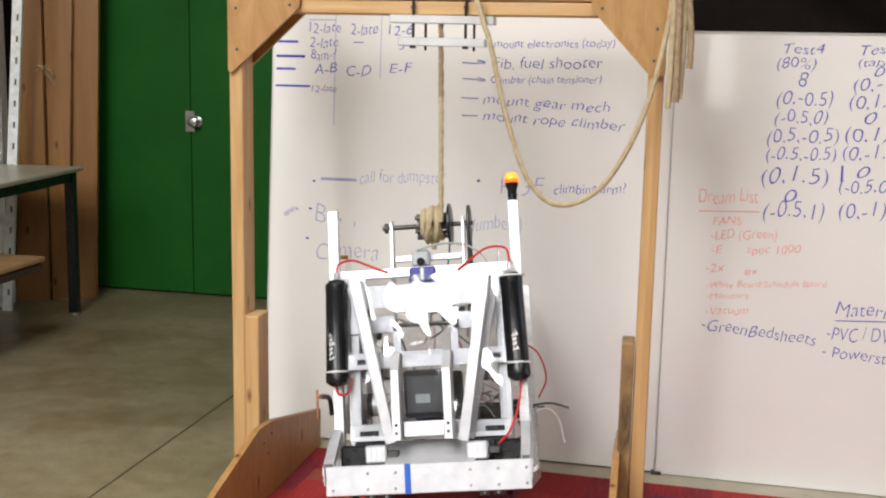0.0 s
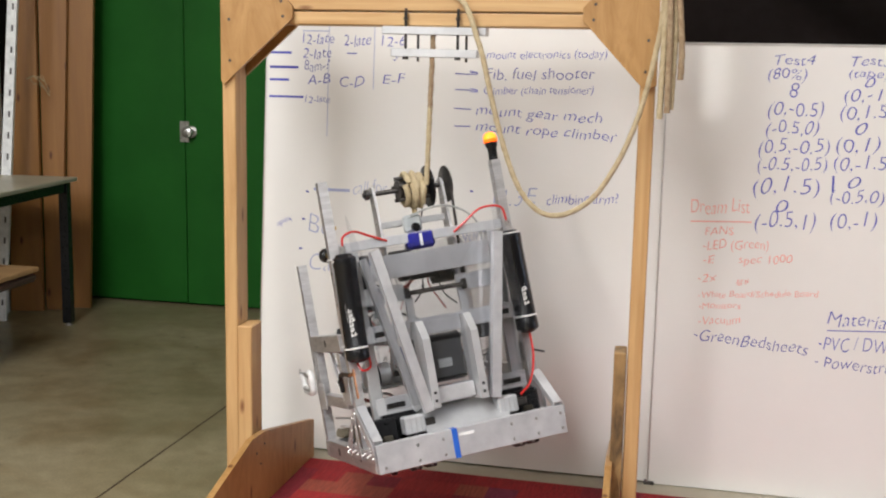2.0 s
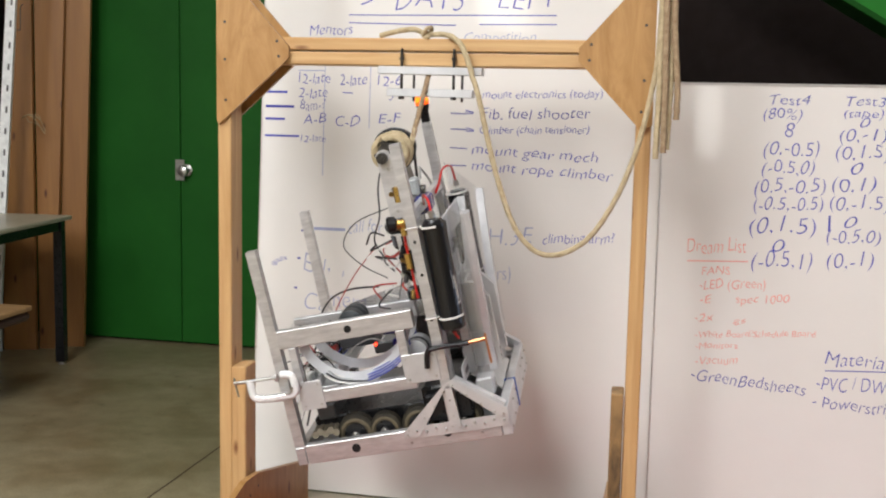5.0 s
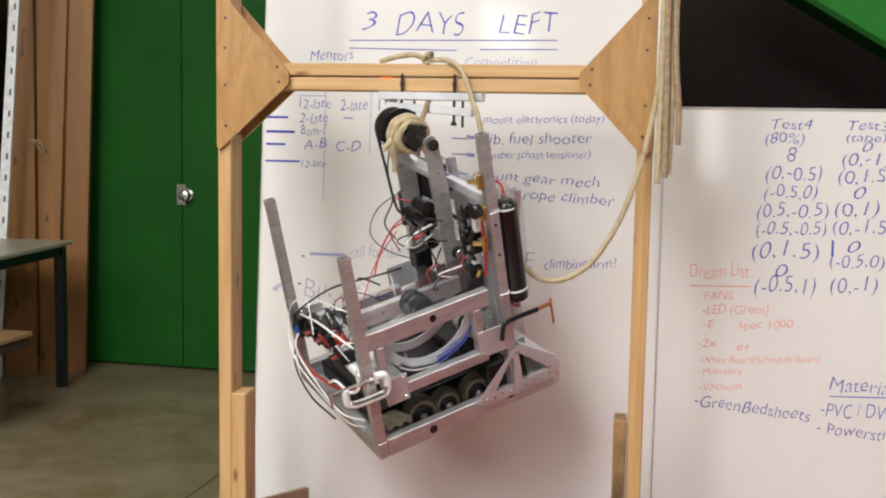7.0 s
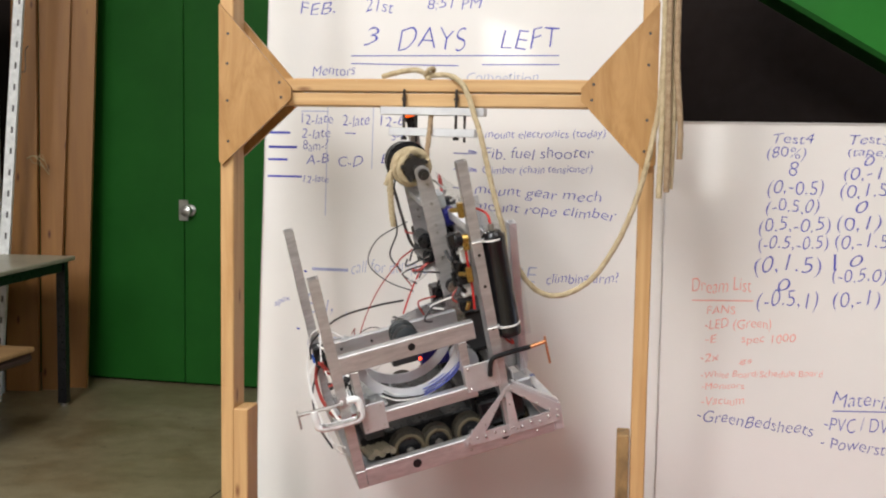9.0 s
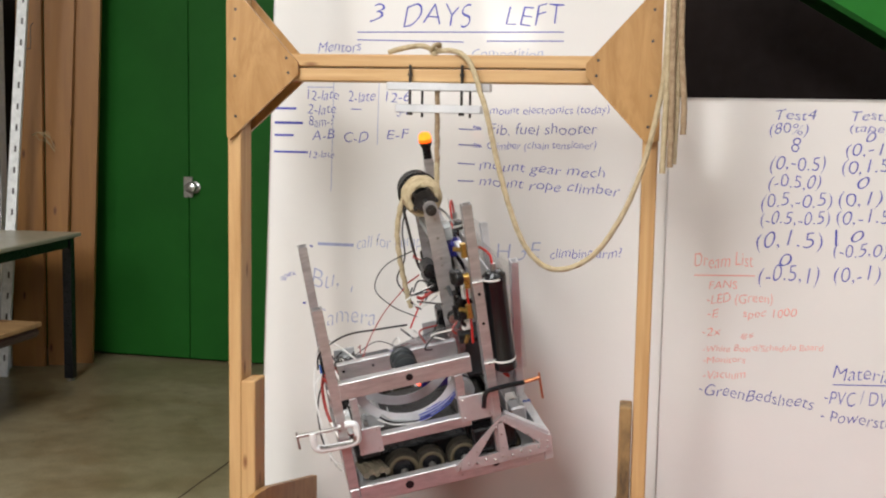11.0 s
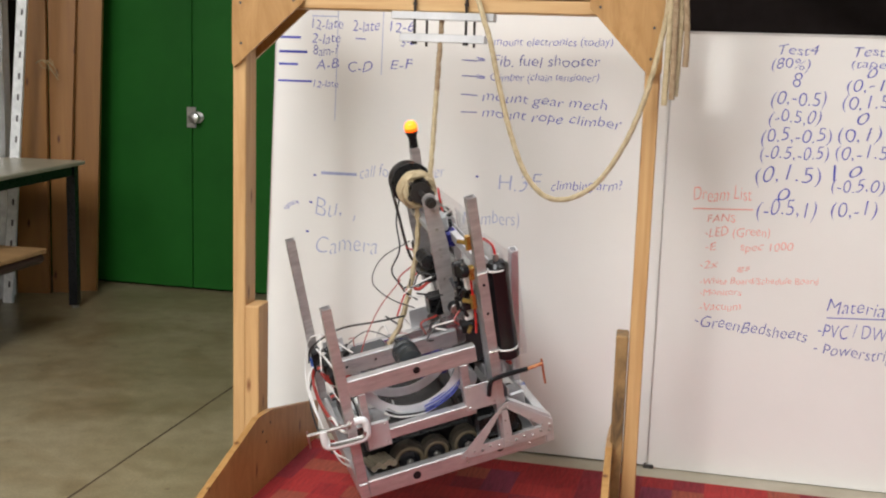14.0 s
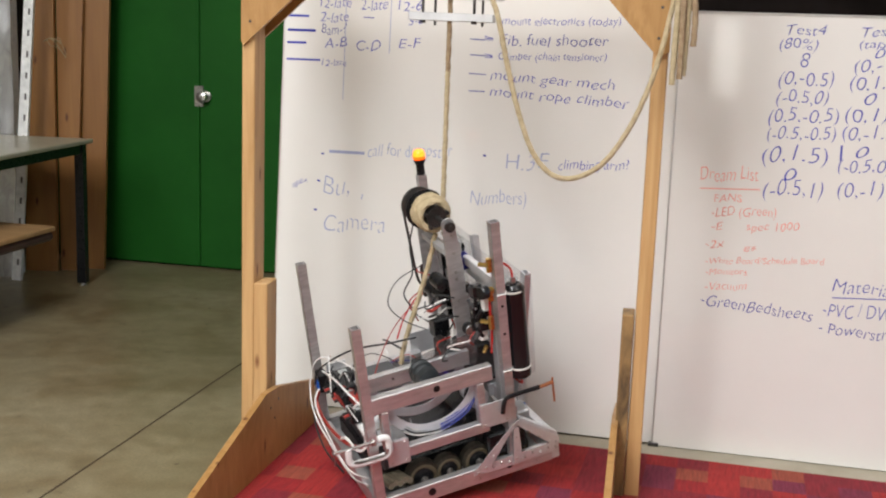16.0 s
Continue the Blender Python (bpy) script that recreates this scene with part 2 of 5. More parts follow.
# ---- mesh helpers ----
def part(name, bm, mat, parent=None, label="", smooth=False):
    me = bpy.data.meshes.new(name)
    bmesh.ops.recalc_face_normals(bm, faces=bm.faces)
    bm.to_mesh(me)
    bm.free()
    if smooth:
        me.polygons.foreach_set("use_smooth", [True] * len(me.polygons))
        me.set_sharp_from_angle(angle=radians(40))
    me.materials.append(mat)
    ob = new(name, me)
    if parent:
        ob.parent = parent
    if label:
        tagged(ob, label)
    return ob


def thing(name, m, label, category, group="", kind=""):
    ob = new(name)
    ob.matrix_world = m
    return tagged(ob, label, category, group, kind)


def add_box(bm, x0, x1, y0, y1, z0, z1, m=None, bevel=0.0015):
    s = pose((x0 + x1) / 2, (y0 + y1) / 2, (z0 + z1) / 2) @ Matrix.Diagonal((abs(x1 - x0), abs(y1 - y0), abs(z1 - z0), 1))
    new_v = bmesh.ops.create_cube(bm, size=1, matrix=s)["verts"]
    if bevel:
        edges = list({e for v in new_v for e in v.link_edges})
        got = bmesh.ops.bevel(bm, geom=edges, offset=bevel, segments=1, affect="EDGES")
        new_v = list({v for f in got["faces"] for v in f.verts} | {v for v in new_v if v.is_valid})
    if m is not None:
        bmesh.ops.transform(bm, matrix=m, verts=new_v)
    return new_v


def box(x0, x1, y0, y1, z0, z1, m=None, bevel=0.0015):
    bm = bmesh.new()
    add_box(bm, x0, x1, y0, y1, z0, z1, m, bevel)
    return bm


def along(p, q, side=(1, 0, 0)):
    """A frame at p whose z runs to q and whose x is near side."""
    p, q = Vector(p), Vector(q)
    z = (q - p).normalized()
    y = z.cross(Vector(side)).normalized()
    x = y.cross(z)
    m = Matrix((x, y, z)).transposed().to_4x4()
    m.translation = p
    return m, (q - p).length


def add_tube(bm, p, q, w, d, side=(1, 0, 0), wall=0.003):
    """Square tube, open at both ends."""
    m, n = along(p, q, side)
    rings = []
    for z, k in ((0.03, wall), (0, wall), (0, 0), (n, 0), (n, wall), (n - 0.03, wall)):
        rings.append([bm.verts.new(m @ Vector((sx * (w / 2 - k), sy * (d / 2 - k), z))) for sx, sy in ((-1, -1), (1, -1), (1, 1), (-1, 1))])
    for a, b in zip(rings, rings[1:]):
        for i in range(4):
            bm.faces.new((a[i], a[(i + 1) % 4], b[(i + 1) % 4], b[i]))
    bm.faces.new(rings[0]), bm.faces.new(rings[-1])


def tube(p, q, w, d, side=(1, 0, 0)):
    bm = bmesh.new()
    add_tube(bm, p, q, w, d, side)
    return bm


def add_cyl(bm, p, q, r, r2=None, seg=20):
    m, n = along(p, q, (1, 0, 0) if abs((Vector(q) - Vector(p)).normalized().x) < 0.9 else (0, 1, 0))
    bmesh.ops.create_cone(bm, cap_ends=True, segments=seg, radius1=r, radius2=r if r2 is None else r2, depth=n, matrix=m @ pose(0, 0, n / 2))


def cyl(p, q, r, r2=None, seg=20):
    bm = bmesh.new()
    add_cyl(bm, p, q, r, r2, seg)
    return bm


def turned(rows, axis_p, axis_q, seg=24):
    """A body of revolution: rows of (distance along the axis, radius)."""
    bm = bmesh.new()
    m, _ = along(axis_p, axis_q, (1, 0, 0) if abs((Vector(axis_q) - Vector(axis_p)).normalized().x) < 0.9 else (0, 1, 0))
    rings = [[bm.verts.new(m @ Vector((r * math.cos(math.tau * i / seg), r * math.sin(math.tau * i / seg), z))) for i in range(seg)] for z, r in rows]
    for a, b in zip(rings, rings[1:]):
        for i in range(seg):
            bm.faces.new((a[i], a[(i + 1) % seg], b[(i + 1) % seg], b[i]))
    bm.faces.new(rings[0]), bm.faces.new(rings[-1])
    return bm


def spline(points, n=8):
    pts = [Vector(p) for p in points]
    pts = [pts[0] * 2 - pts[1], *pts, pts[-1] * 2 - pts[-2]]
    out = []
    for i in range(1, len(pts) - 2):
        a, b, c, d = pts[i - 1:i + 3]
        for k in range(n):
            t = k / n
            out.append(0.5 * (2 * b + (c - a) * t + (2 * a - 5 * b + 4 * c - d) * t * t + (3 * b - a - 3 * c + d) * t ** 3))
    return out + [pts[-2]]


def add_hose(bm, points, r, n=8, seg=8, lay=0.0):
    """A round cord through points; lay gives it the twisted ridges of a rope."""
    path = spline(points, n)
    up, rings, run = None, [], 0.0
    for i, p in enumerate(path):
        d = (path[min(i + 1, len(path) - 1)] - path[max(i - 1, 0)]).normalized()
        if up is None:
            up = d.orthogonal().normalized()
        up = (up - d * up.dot(d)).normalized()
        s = d.cross(up)
        if i:
            run += (p - path[i - 1]).length
        ring = []
        for k in range(seg):
            a = math.tau * k / seg
            rr = r * (1 + lay * math.cos(3 * a + run * 170))
            ring.append(bm.verts.new(p + up * rr * math.cos(a) + s * rr * math.sin(a)))
        rings.append(ring)
    for a, b in zip(rings, rings[1:]):
        for i in range(seg):
            bm.faces.new((a[i], a[(i + 1) % seg], b[(i + 1) % seg], b[i]))
    bm.faces.new(rings[0]), bm.faces.new(rings[-1])


def hose(points, r, n=8, seg=8, lay=0.0):
    bm = bmesh.new()
    add_hose(bm, points, r, n, seg, lay)
    return bm


def slab(outline, axis, a, b):
    """A flat plate: an outline of pairs in the plane across axis (0, 1, 2), from a to b along it."""
    bm = bmesh.new()

    def at(p, h):
        v = list(p)
        v.insert(axis, h)
        return Vector(v)
    lo, hi = [bm.verts.new(at(p, a)) for p in outline], [bm.verts.new(at(p, b)) for p in outline]
    bm.faces.new(lo), bm.faces.new(hi)
    for i in range(len(lo)):
        j = (i + 1) % len(lo)
        bm.faces.new((lo[i], lo[j], hi[j], hi[i]))
    return bm


# ---- the hall ----
def structure(name, bm, mat, label, category):
    return tagged(part(name, bm, mat), label, category, kind="structure")


structure("floor", box(-7, 9, -22, 7.8, -0.2, 0, bevel=0), CONCRETE, "worn olive-grey polished concrete floor with stains", "floor")
SEAM = along((-1.030, 2.850, 0.001), (-0.786, 4.0, 0.001), (0, 0, 1))[0]
seam_bm = bmesh.new()
seam_row = []
for k in range(121):
    d, wob, wide = -3.0 + 0.05 * k, 0.003 * noise.noise((k * 0.31, 0, 2.0)), 0.0028 + 0.0012 * noise.noise((k * 0.53, 4.0, 0))
    seam_row.append([seam_bm.verts.new(SEAM @ Vector((h, wob + e * wide, d))) for e, h in ((-1, -0.0008), (1, -0.0008), (1, 0.0008), (-1, 0.0008))])
for a, b in zip(seam_row, seam_row[1:]):
    for k in range(4):
        seam_bm.faces.new((a[k], a[(k + 1) % 4], b[(k + 1) % 4], b[k]))
structure("floor_joint", seam_bm, plain("joint_filler", (0.075, 0.05, 0.03), 0.8), "thin dark saw-cut joint in the concrete floor", "floor joint")
# the door wall runs parallel to the whiteboards
DOOR_TURN = Matrix.Translation((-1.343, 5.82, 0)) @ pose(0, 0, 0, 0, 0, math.degrees(math.atan(-0.23))) @ Matrix.Translation((1.343, -5.82, 0))
# the wall is dark by its colour, which stands in for missing light
wall_north = structure("wall_north", box(-7, 9.5, 6.0, 6.2, 0, 4.5, bevel=0), SHADE_WALL, "brown wall with its deep shade put into a near-black colour", "wall")
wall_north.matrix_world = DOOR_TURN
structure("wall_south", box(-7, 9, -22.2, -22, 0, 4.5, bevel=0), HALL_WALL, "plain painted hall wall", "wall")
structure("wall_west", box(-7.2, -7, -22, 7.8, 0, 4.5, bevel=0), HALL_WALL, "plain painted hall wall", "wall")
structure("wall_east", box(9, 9.2, -22, 7.8, 0, 4.5, bevel=0), HALL_WALL, "plain painted hall wall", "wall")
structure("ceiling", box(-7, 9, -22, 7.8, 4.5, 4.7, bevel=0), CEILING, "plain high hall ceiling", "ceiling")


def hall_lamp(x, y):
    t = thing("ceiling_lamp", pose(x, y, 4.36), "long fluorescent ceiling lamp hanging under the ceiling", "lamp", "hall lamps")
    part("housing", box(-0.16, 0.16, -1.25, 1.25, 0.03, 0.09), WHITE_PLASTIC, t)
    for dx in (-0.07, 0.07):
        part("tube", cyl((dx, -1.2, 0.0), (dx, 1.2, 0.0), 0.019), LAMP_GLOW, t, "glowing white fluorescent tube")
    for dy in (-1.0, 1.0):
        part("hanger", cyl((0, dy, 0.09), (0, dy, 0.16), 0.006, seg=8), STEEL, t)


for lx, ly in ((-4.1, -3.0), (-1.8, -4.4), (-1.8, -1.7), (-1.8, 1.0), (1.8, -4.4), (1.8, -1.7), (1.8, 1.0), (0.9, -9.5), (0.2, -14.5), (1.6, -19.0), (3.4, -13.0)):
    hall_lamp(lx, ly)

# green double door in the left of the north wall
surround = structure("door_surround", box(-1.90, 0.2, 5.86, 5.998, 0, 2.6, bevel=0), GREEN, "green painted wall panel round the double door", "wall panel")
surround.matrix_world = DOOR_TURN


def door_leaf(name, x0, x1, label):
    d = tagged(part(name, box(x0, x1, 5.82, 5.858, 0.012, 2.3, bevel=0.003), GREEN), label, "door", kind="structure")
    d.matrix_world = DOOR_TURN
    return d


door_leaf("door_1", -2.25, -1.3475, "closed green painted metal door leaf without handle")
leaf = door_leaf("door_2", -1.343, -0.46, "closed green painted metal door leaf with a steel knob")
part("latch_plate", box(-1.372, -1.322, 5.812, 5.8195, 0.872, 0.980, bevel=0.001), STEEL, leaf, "worn steel latch plate")
knob = part("door_knob", turned(((0, 0.030), (0.008, 0.031), (0.012, 0.014), (0.03, 0.013), (0.036, 0.024), (0.05, 0.030), (0.064, 0.027), (0.07, 0.012)), (-1.308, 5.818, 0.926), (-1.308, 5.5, 0.926)), STEEL, leaf, "round polished steel knob", True)


# boards, planks and wrapped goods leaning by the door
def plank(outline_low, outline_high, y_low, y_high, label):
    (a, b), (c, d) = outline_low, outline_high
    bm = bmesh.new()
    lo = [bm.verts.new(v) for v in ((a, y_low, 0), (b, y_low, 0), (b, y_low + 0.03, 0), (a, y_low + 0.03, 0))]
    hi = [bm.verts.new(v) for v in ((c, y_high, 2.4), (d, y_high, 2.4), (d, y_high + 0.03, 2.4), (c, y_high + 0.03, 2.4))]
    bm.faces.new(lo), bm.faces.new(hi)
    for i in range(4):
        bm.faces.new((lo[i], lo[(i + 1) % 4], hi[(i + 1) % 4], hi[i]))
    return tagged(part("plank", bm, BROWN_BOARD), label, "plank", "planks beside the door")


plank((-1.955, -1.832), (-1.905, -1.765), 5.70, 5.78, "tall reddish-brown board leaning beside the green door")
plank((-2.04, -1.962), (-2.065, -1.885), 5.64, 5.76, "tall reddish-brown board leaning beside the green door")
plank((-2.21, -2.045), (-2.19, -2.072), 5.60, 5.74, "narrow dark brown board leaning behind a perforated strip")

strip = thing("perforated_strip", Matrix(), "white perforated shelf upright leaning against brown boards", "shelf upright")
m_strip, n_strip = along((-2.165, 5.36, 0.0), (-2.042, 5.46, 2.1), (1, 0, 0))
part("upright", box(-0.024, 0.024, -0.012, 0.012, 0, n_strip, m_strip), WHITE_PLASTIC, strip)
for i in range(20):
    z = 0.08 + i * 0.103
    part("slot", box(0.001, 0.010, -0.0135, -0.0105, z, z + 0.03, m_strip, 0), DARK_STEEL, strip)

STRAW = plain("straw_string", (0.34, 0.25, 0.13), 0.85)
string = thing("loose_string", Matrix(), "frayed straw-coloured string hanging from the boards", "string")
for pts, r in ((((-2.09, 5.62, 1.185), (-2.055, 5.60, 1.20), (-2.02, 5.60, 1.195), (-2.0, 5.61, 1.175)), 0.004), (((-2.05, 5.60, 1.20), (-2.02, 5.59, 1.18), (-1.995, 5.60, 1.14), (-1.975, 5.61, 1.105)), 0.003),
               (((-2.03, 5.59, 1.19), (-2.0, 5.58, 1.205), (-1.985, 5.59, 1.165), (-1.97, 5.60, 1.12)), 0.002), (((-2.07, 5.61, 1.19), (-2.05, 5.60, 1.165), (-2.02, 5.60, 1.16), (-1.99, 5.60, 1.135)), 0.002)):
    part("strand", hose(pts, r, 8, 6), STRAW, string, smooth=True)
hook = thing("wire_hook", Matrix(), "thin bent dark wire hook on the brown boards", "hook")
part("wire", hose(((-2.135, 5.58, 1.62), (-2.085, 5.58, 1.615), (-2.075, 5.58, 1.63), (-2.075, 5.585, 1.72), (-2.075, 5.62, 1.745)), 0.003, 6, 6), DARK_STEEL, hook, smooth=True)
goods = thing("wrapped_stack", pose(-2.6, 5.5, 0), "tall stack of flat panels in clear stretch wrap", "wrapped goods")
part("panel", box(-0.4, 0.40, -0.05, 0.06, 0.0, 2.2), plain("pale_grey_panel", (0.62, 0.62, 0.61), 0.5), goods)
wrap_bm = bmesh.new()
cols, rows_n = 24, 40
grid = [[wrap_bm.verts.new((-0.42 + 0.84 * i / cols, -0.075 - 0.012 * noise.noise((i * 0.7, j * 0.35, 1.0)), 2.2 * j / rows_n)) for i in range(cols + 1)] for j in range(rows_n + 1)]
for j in range(rows_n):
    for i in range(cols):
        wrap_bm.faces.new((grid[j][i], grid[j][i + 1], grid[j + 1][i + 1], grid[j + 1][i]))
part("stretch_wrap", wrap_bm, WRAP, goods, "creased clear stretch wrap", True)

table = thing("work_table", pose(-1.765, 5.36, 0, 0, 0, -6.5), "worn table with a grey laminate top and black steel legs", "table")
part("tabletop", box(-0.76, 0.0, -1.7, 0.0, 0.704, 0.724, bevel=0.004), TABLE_TOP, table)
part("apron", box(-0.70, -0.07, -0.065, -0.04, 0.655, 0.703), BLACK, table)
part("apron", box(-0.06, -0.03, -1.62, -0.08, 0.655, 0.703), BLACK, table)
for lx, ly in ((-0.045, -0.05), (-0.70, -0.05), (-0.045, -1.64), (-0.70, -1.64)):
    leg = part("leg", box(lx - 0.022, lx + 0.022, ly - 0.022, ly + 0.022, 0.012, 0.703), BLACK, table)
    part("foot", cyl((lx, ly, 0), (lx, ly, 0.012), 0.02, seg=12), STEEL, leg, "small pale glide under the leg")

bench = thing("low_bench", pose(-1.722, 4.69, 0, 0, 0, -11), "low bench with a worn wooden top and dark rounded edge", "bench")
part("bench_top", box(-0.45, 0.0, -1.2, 0.0, 0.378, 0.40, bevel=0.004), BENCH_WOOD, bench)
part("edge_band", box(-0.445, -0.004, -1.19, -0.004, 0.335, 0.377, bevel=0.014), plain("dark_brown_edge", (0.07, 0.035, 0.03), 0.4), bench)
for lx, ly in ((-0.30, -0.2), (-0.40, -0.2), (-0.30, -1.1), (-0.40, -1.1)):
    part("leg", box(lx - 0.02, lx + 0.02, ly - 0.02, ly + 0.02, 0, 0.335), BLACK, bench)

brace = thing("green_steel_brace", Matrix(), "slanting bright green painted steel beam before the dark wall", "steel beam")
m_br, n_br = along((0.997, 4.5, 2.20), (3.07, 4.5, 1.055), (0, 1, 0))
part("web", box(-0.05, 0.05, -0.11, 0.11, 0, n_br, m_br), GREEN_STEEL, brace)
# darker door green on the flange puts the beam's underside shade into colour
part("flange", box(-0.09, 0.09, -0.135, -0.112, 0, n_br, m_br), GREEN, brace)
part("foot_post", box(3.02, 3.12, 4.45, 4.55, 0, 1.055), GREEN_STEEL, brace)

# floor strip along the boards, paler than the concrete round it
strip_bm = box(-1.35, 2.4, -0.128, -0.004, 0.0, 0.003, bevel=0)
floor_strip = structure("floor_strip", strip_bm, mottled("pale_concrete", (0.33, 0.29, 0.21), (0.44, 0.39, 0.30), 5, 0.6), "pale strip of floor along the whiteboards", "floor")
floor_strip.matrix_world = Matrix.Translation(Vector((0.23, 1, 0)).normalized() * (3.455 / math.hypot(0.23, 1))) @ pose(0, 0, 0.0005, 0, 0, math.degrees(math.atan(-0.23)))
# windows at the far end of the hall, behind the viewer
PANE_GLOW = glow("bright_window_glass", (1.0, 0.97, 0.92), 5.5)
for wname, bm_pane, bm_frame in (("window_1", box(-6.995, -6.985, -14.6, -12.2, 2.75, 3.55, bevel=0), box(-6.998, -6.99, -14.7, -12.1, 2.65, 3.65, bevel=0)), ("window_2", box(-5.35, -4.75, -21.99, -21.98, 0.15, 2.0, bevel=0), box(-5.45, -4.65, -21.998, -21.992, 0.0, 2.1, bevel=0))):
    w = structure(wname, bm_frame, WHITE_PLASTIC, "white framed bright window at the back of the hall", "window")
    part("pane", bm_pane, PANE_GLOW, w)
COOL_PANE = glow("cool_daylight_glass", (0.62, 0.74, 1.0), 3.2)
for wname, y0, y1 in (("window_3", 0.4, 1.6), ("window_4", 2.1, 3.2)):
    w = structure(wname, box(8.985, 8.998, y0 - 0.08, y1 + 0.08, 0.9, 3.1, bevel=0), WHITE_PLASTIC, "white framed window with cool light in the side wall", "window")
    part("pane", box(8.975, 8.984, y0, y1, 0.98, 3.02, bevel=0), COOL_PANE, w)
# carpet, slightly askew like the boards
carpet = structure("carpet", box(-0.50, 3.2, -1.6, 0.0, 0.0, 0.008, bevel=0.002), CARPET, "red patterned carpet with small wine and tan squares", "carpet")
carpet.matrix_world = pose(0.03, 3.345, 0.0005, 0, 0, -13.5)


# ---- whiteboards ----
BOARD_TURN = math.degrees(math.atan(-0.23))
S0 = 3.455 / math.hypot(0.23, 1)


def board_frame():
    """x along the boards' face, y away from the viewer's side, z up; origin where the face's own x is 0."""
    n = Vector((0.23, 1, 0)).normalized()
    return Matrix.Translation(n * S0) @ pose(0, 0, 0, 0, 0, BOARD_TURN)


board_a = thing("whiteboard", board_frame(), "tall whiteboard covered in blue marker notes, standing on the floor", "whiteboard")
part("panel", slab(((-1.376, 0.008), (-0.05, 0.008), (-0.05, 2.44), (-1.303, 2.44)), 1, 0.0, 0.014), BOARD_WHITE, board_a)
part("edge_trim", slab(((-1.381, 0.006), (-1.376, 0.006), (-1.303, 2.44), (-1.308, 2.44)), 1, -0.001, 0.016), BOARD_EDGE, board_a)
board_b = thing("whiteboard", board_frame(), "wide whiteboard with blue number pairs and faded red list", "whiteboard")
part("panel", box(-0.066, 2.36, -0.012, 0.0, 0.006, 1.362, bevel=0.001), BOARD_WHITE, board_b)
part("top_trim", box(-0.073, 2.365, -0.014, 0.002, 1.362, 1.369, bevel=0.001), BOARD_EDGE, board_b)
part("edge_trim", box(-0.070, -0.066, -0.014, 0.002, 0.004, 1.362, bevel=0.001), BOARD_EDGE, board_b)
part("corner_foot", box(-0.08, -0.048, -0.02, 0.002, 0.0, 0.014, bevel=0.002), DARK_STEEL, board_b)
FACE = {board_a: -0.0006, board_b: -0.0126}


def write(board, text, x, z, width, height, ink, tilt=0.0):
    """A handwritten line on a board: its lower left corner, length, letter height and slope."""
    data = bpy.data.curves.new("writing", "FONT")
    data.body, data.shear, data.offset = text, 0.16, -0.012 - 0.010 * min(1, max(0, (height - 0.02) / 0.04))
    ob = bpy.data.objects.new("writing", data)
    me = bpy.data.meshes.new_from_object(ob)
    bpy.data.objects.remove(ob)
    co = np.empty(len(me.vertices) * 3)
    me.vertices.foreach_get("co", co)
    co = co.reshape(-1, 3)
    lo, hi = co.min(0), co.max(0)
    u = (co[:, 0] - lo[0]) / (hi[0] - lo[0]) * width
    tall = max(0.69, hi[1] - max(lo[1], 0))
    v = co[:, 1] / tall * height
    k = 1.7 / height
    u, v = u + 0.035 * height * np.sin(v * k * 1.3 + u * k * 0.9 + z * 90), v + 0.09 * height * np.sin(u * k * 1.3 + x * 50) + 0.05 * height * np.sin(u * k * 3.1 + z * 70)
    a = radians(tilt)
    out = np.stack([x + u * math.cos(a) - v * math.sin(a), np.full(len(u), FACE[board]), z + u * math.sin(a) + v * math.cos(a)], 1)
    me.vertices.foreach_set("co", out.ravel())
    me.materials.append(ink)
    ob = new("writing", me)
    ob.parent = board
    return ob


def stroke(board, x0, z0, x1, z1, width, ink):
    m, n = along((x0, FACE[board], z0), (x1, FACE[board], z1), (0, 1, 0))
    part("marker_line", box(-0.0002, 0.0002, -width / 2, width / 2, 0, n, m, 0), ink, board)


def ink_bar(board, x, z, w, h, ink):
    """A short word that stays unread: a plain bar of its size."""
    part("marker_bar", box(x, x + w, FACE[board] - 0.0002, FACE[board] + 0.0002, z + h * 0.32, z + h * 0.68, bevel=0), ink, board)


write(board_a, '12-late', -1.217, 1.348, 0.105, 0.032, INK_BLUE, 1.1)
write(board_a, '2-late', -1.079, 1.344, 0.090, 0.034, INK_BLUE, 1.1)
write(board_a, '12-6', -0.955, 1.345, 0.080, 0.032, INK_BLUE, 1.1)
write(board_a, '2-late', -1.216, 1.303, 0.096, 0.032, INK_BLUE, 1.3)
write(board_a, '5-8', -0.917, 1.303, 0.046, 0.025, INK_BLUE, 1.3)
write(board_a, 'A-B', -1.200, 1.221, 0.075, 0.031, INK_BLUE, 1.6)
write(board_a, 'C-D', -1.091, 1.215, 0.080, 0.032, INK_BLUE, 1.6)
write(board_a, 'E-F', -0.949, 1.228, 0.073, 0.030, INK_BLUE, 1.6)
write(board_a, '8am-?', -1.212, 1.264, 0.086, 0.032, INK_NAVY, 1.4)
write(board_a, '12-late', -1.209, 1.162, 0.085, 0.022, INK_BLUE, 1.8)
ink_bar(board_a, -1.333, 1.355, 0.053, 0.016, INK_BLUE)
ink_bar(board_a, -1.327, 1.310, 0.072, 0.020, INK_BLUE)
ink_bar(board_a, -1.329, 1.263, 0.097, 0.022, INK_NAVY)
ink_bar(board_a, -1.330, 1.224, 0.066, 0.020, INK_BLUE)
ink_bar(board_a, -1.332, 1.171, 0.117, 0.018, INK_BLUE)
stroke(board_a, -1.128, 1.409, -1.135, 1.056, 0.002, INK_FAINT)
stroke(board_a, -0.977, 1.411, -0.981, 1.209, 0.002, INK_FAINT)
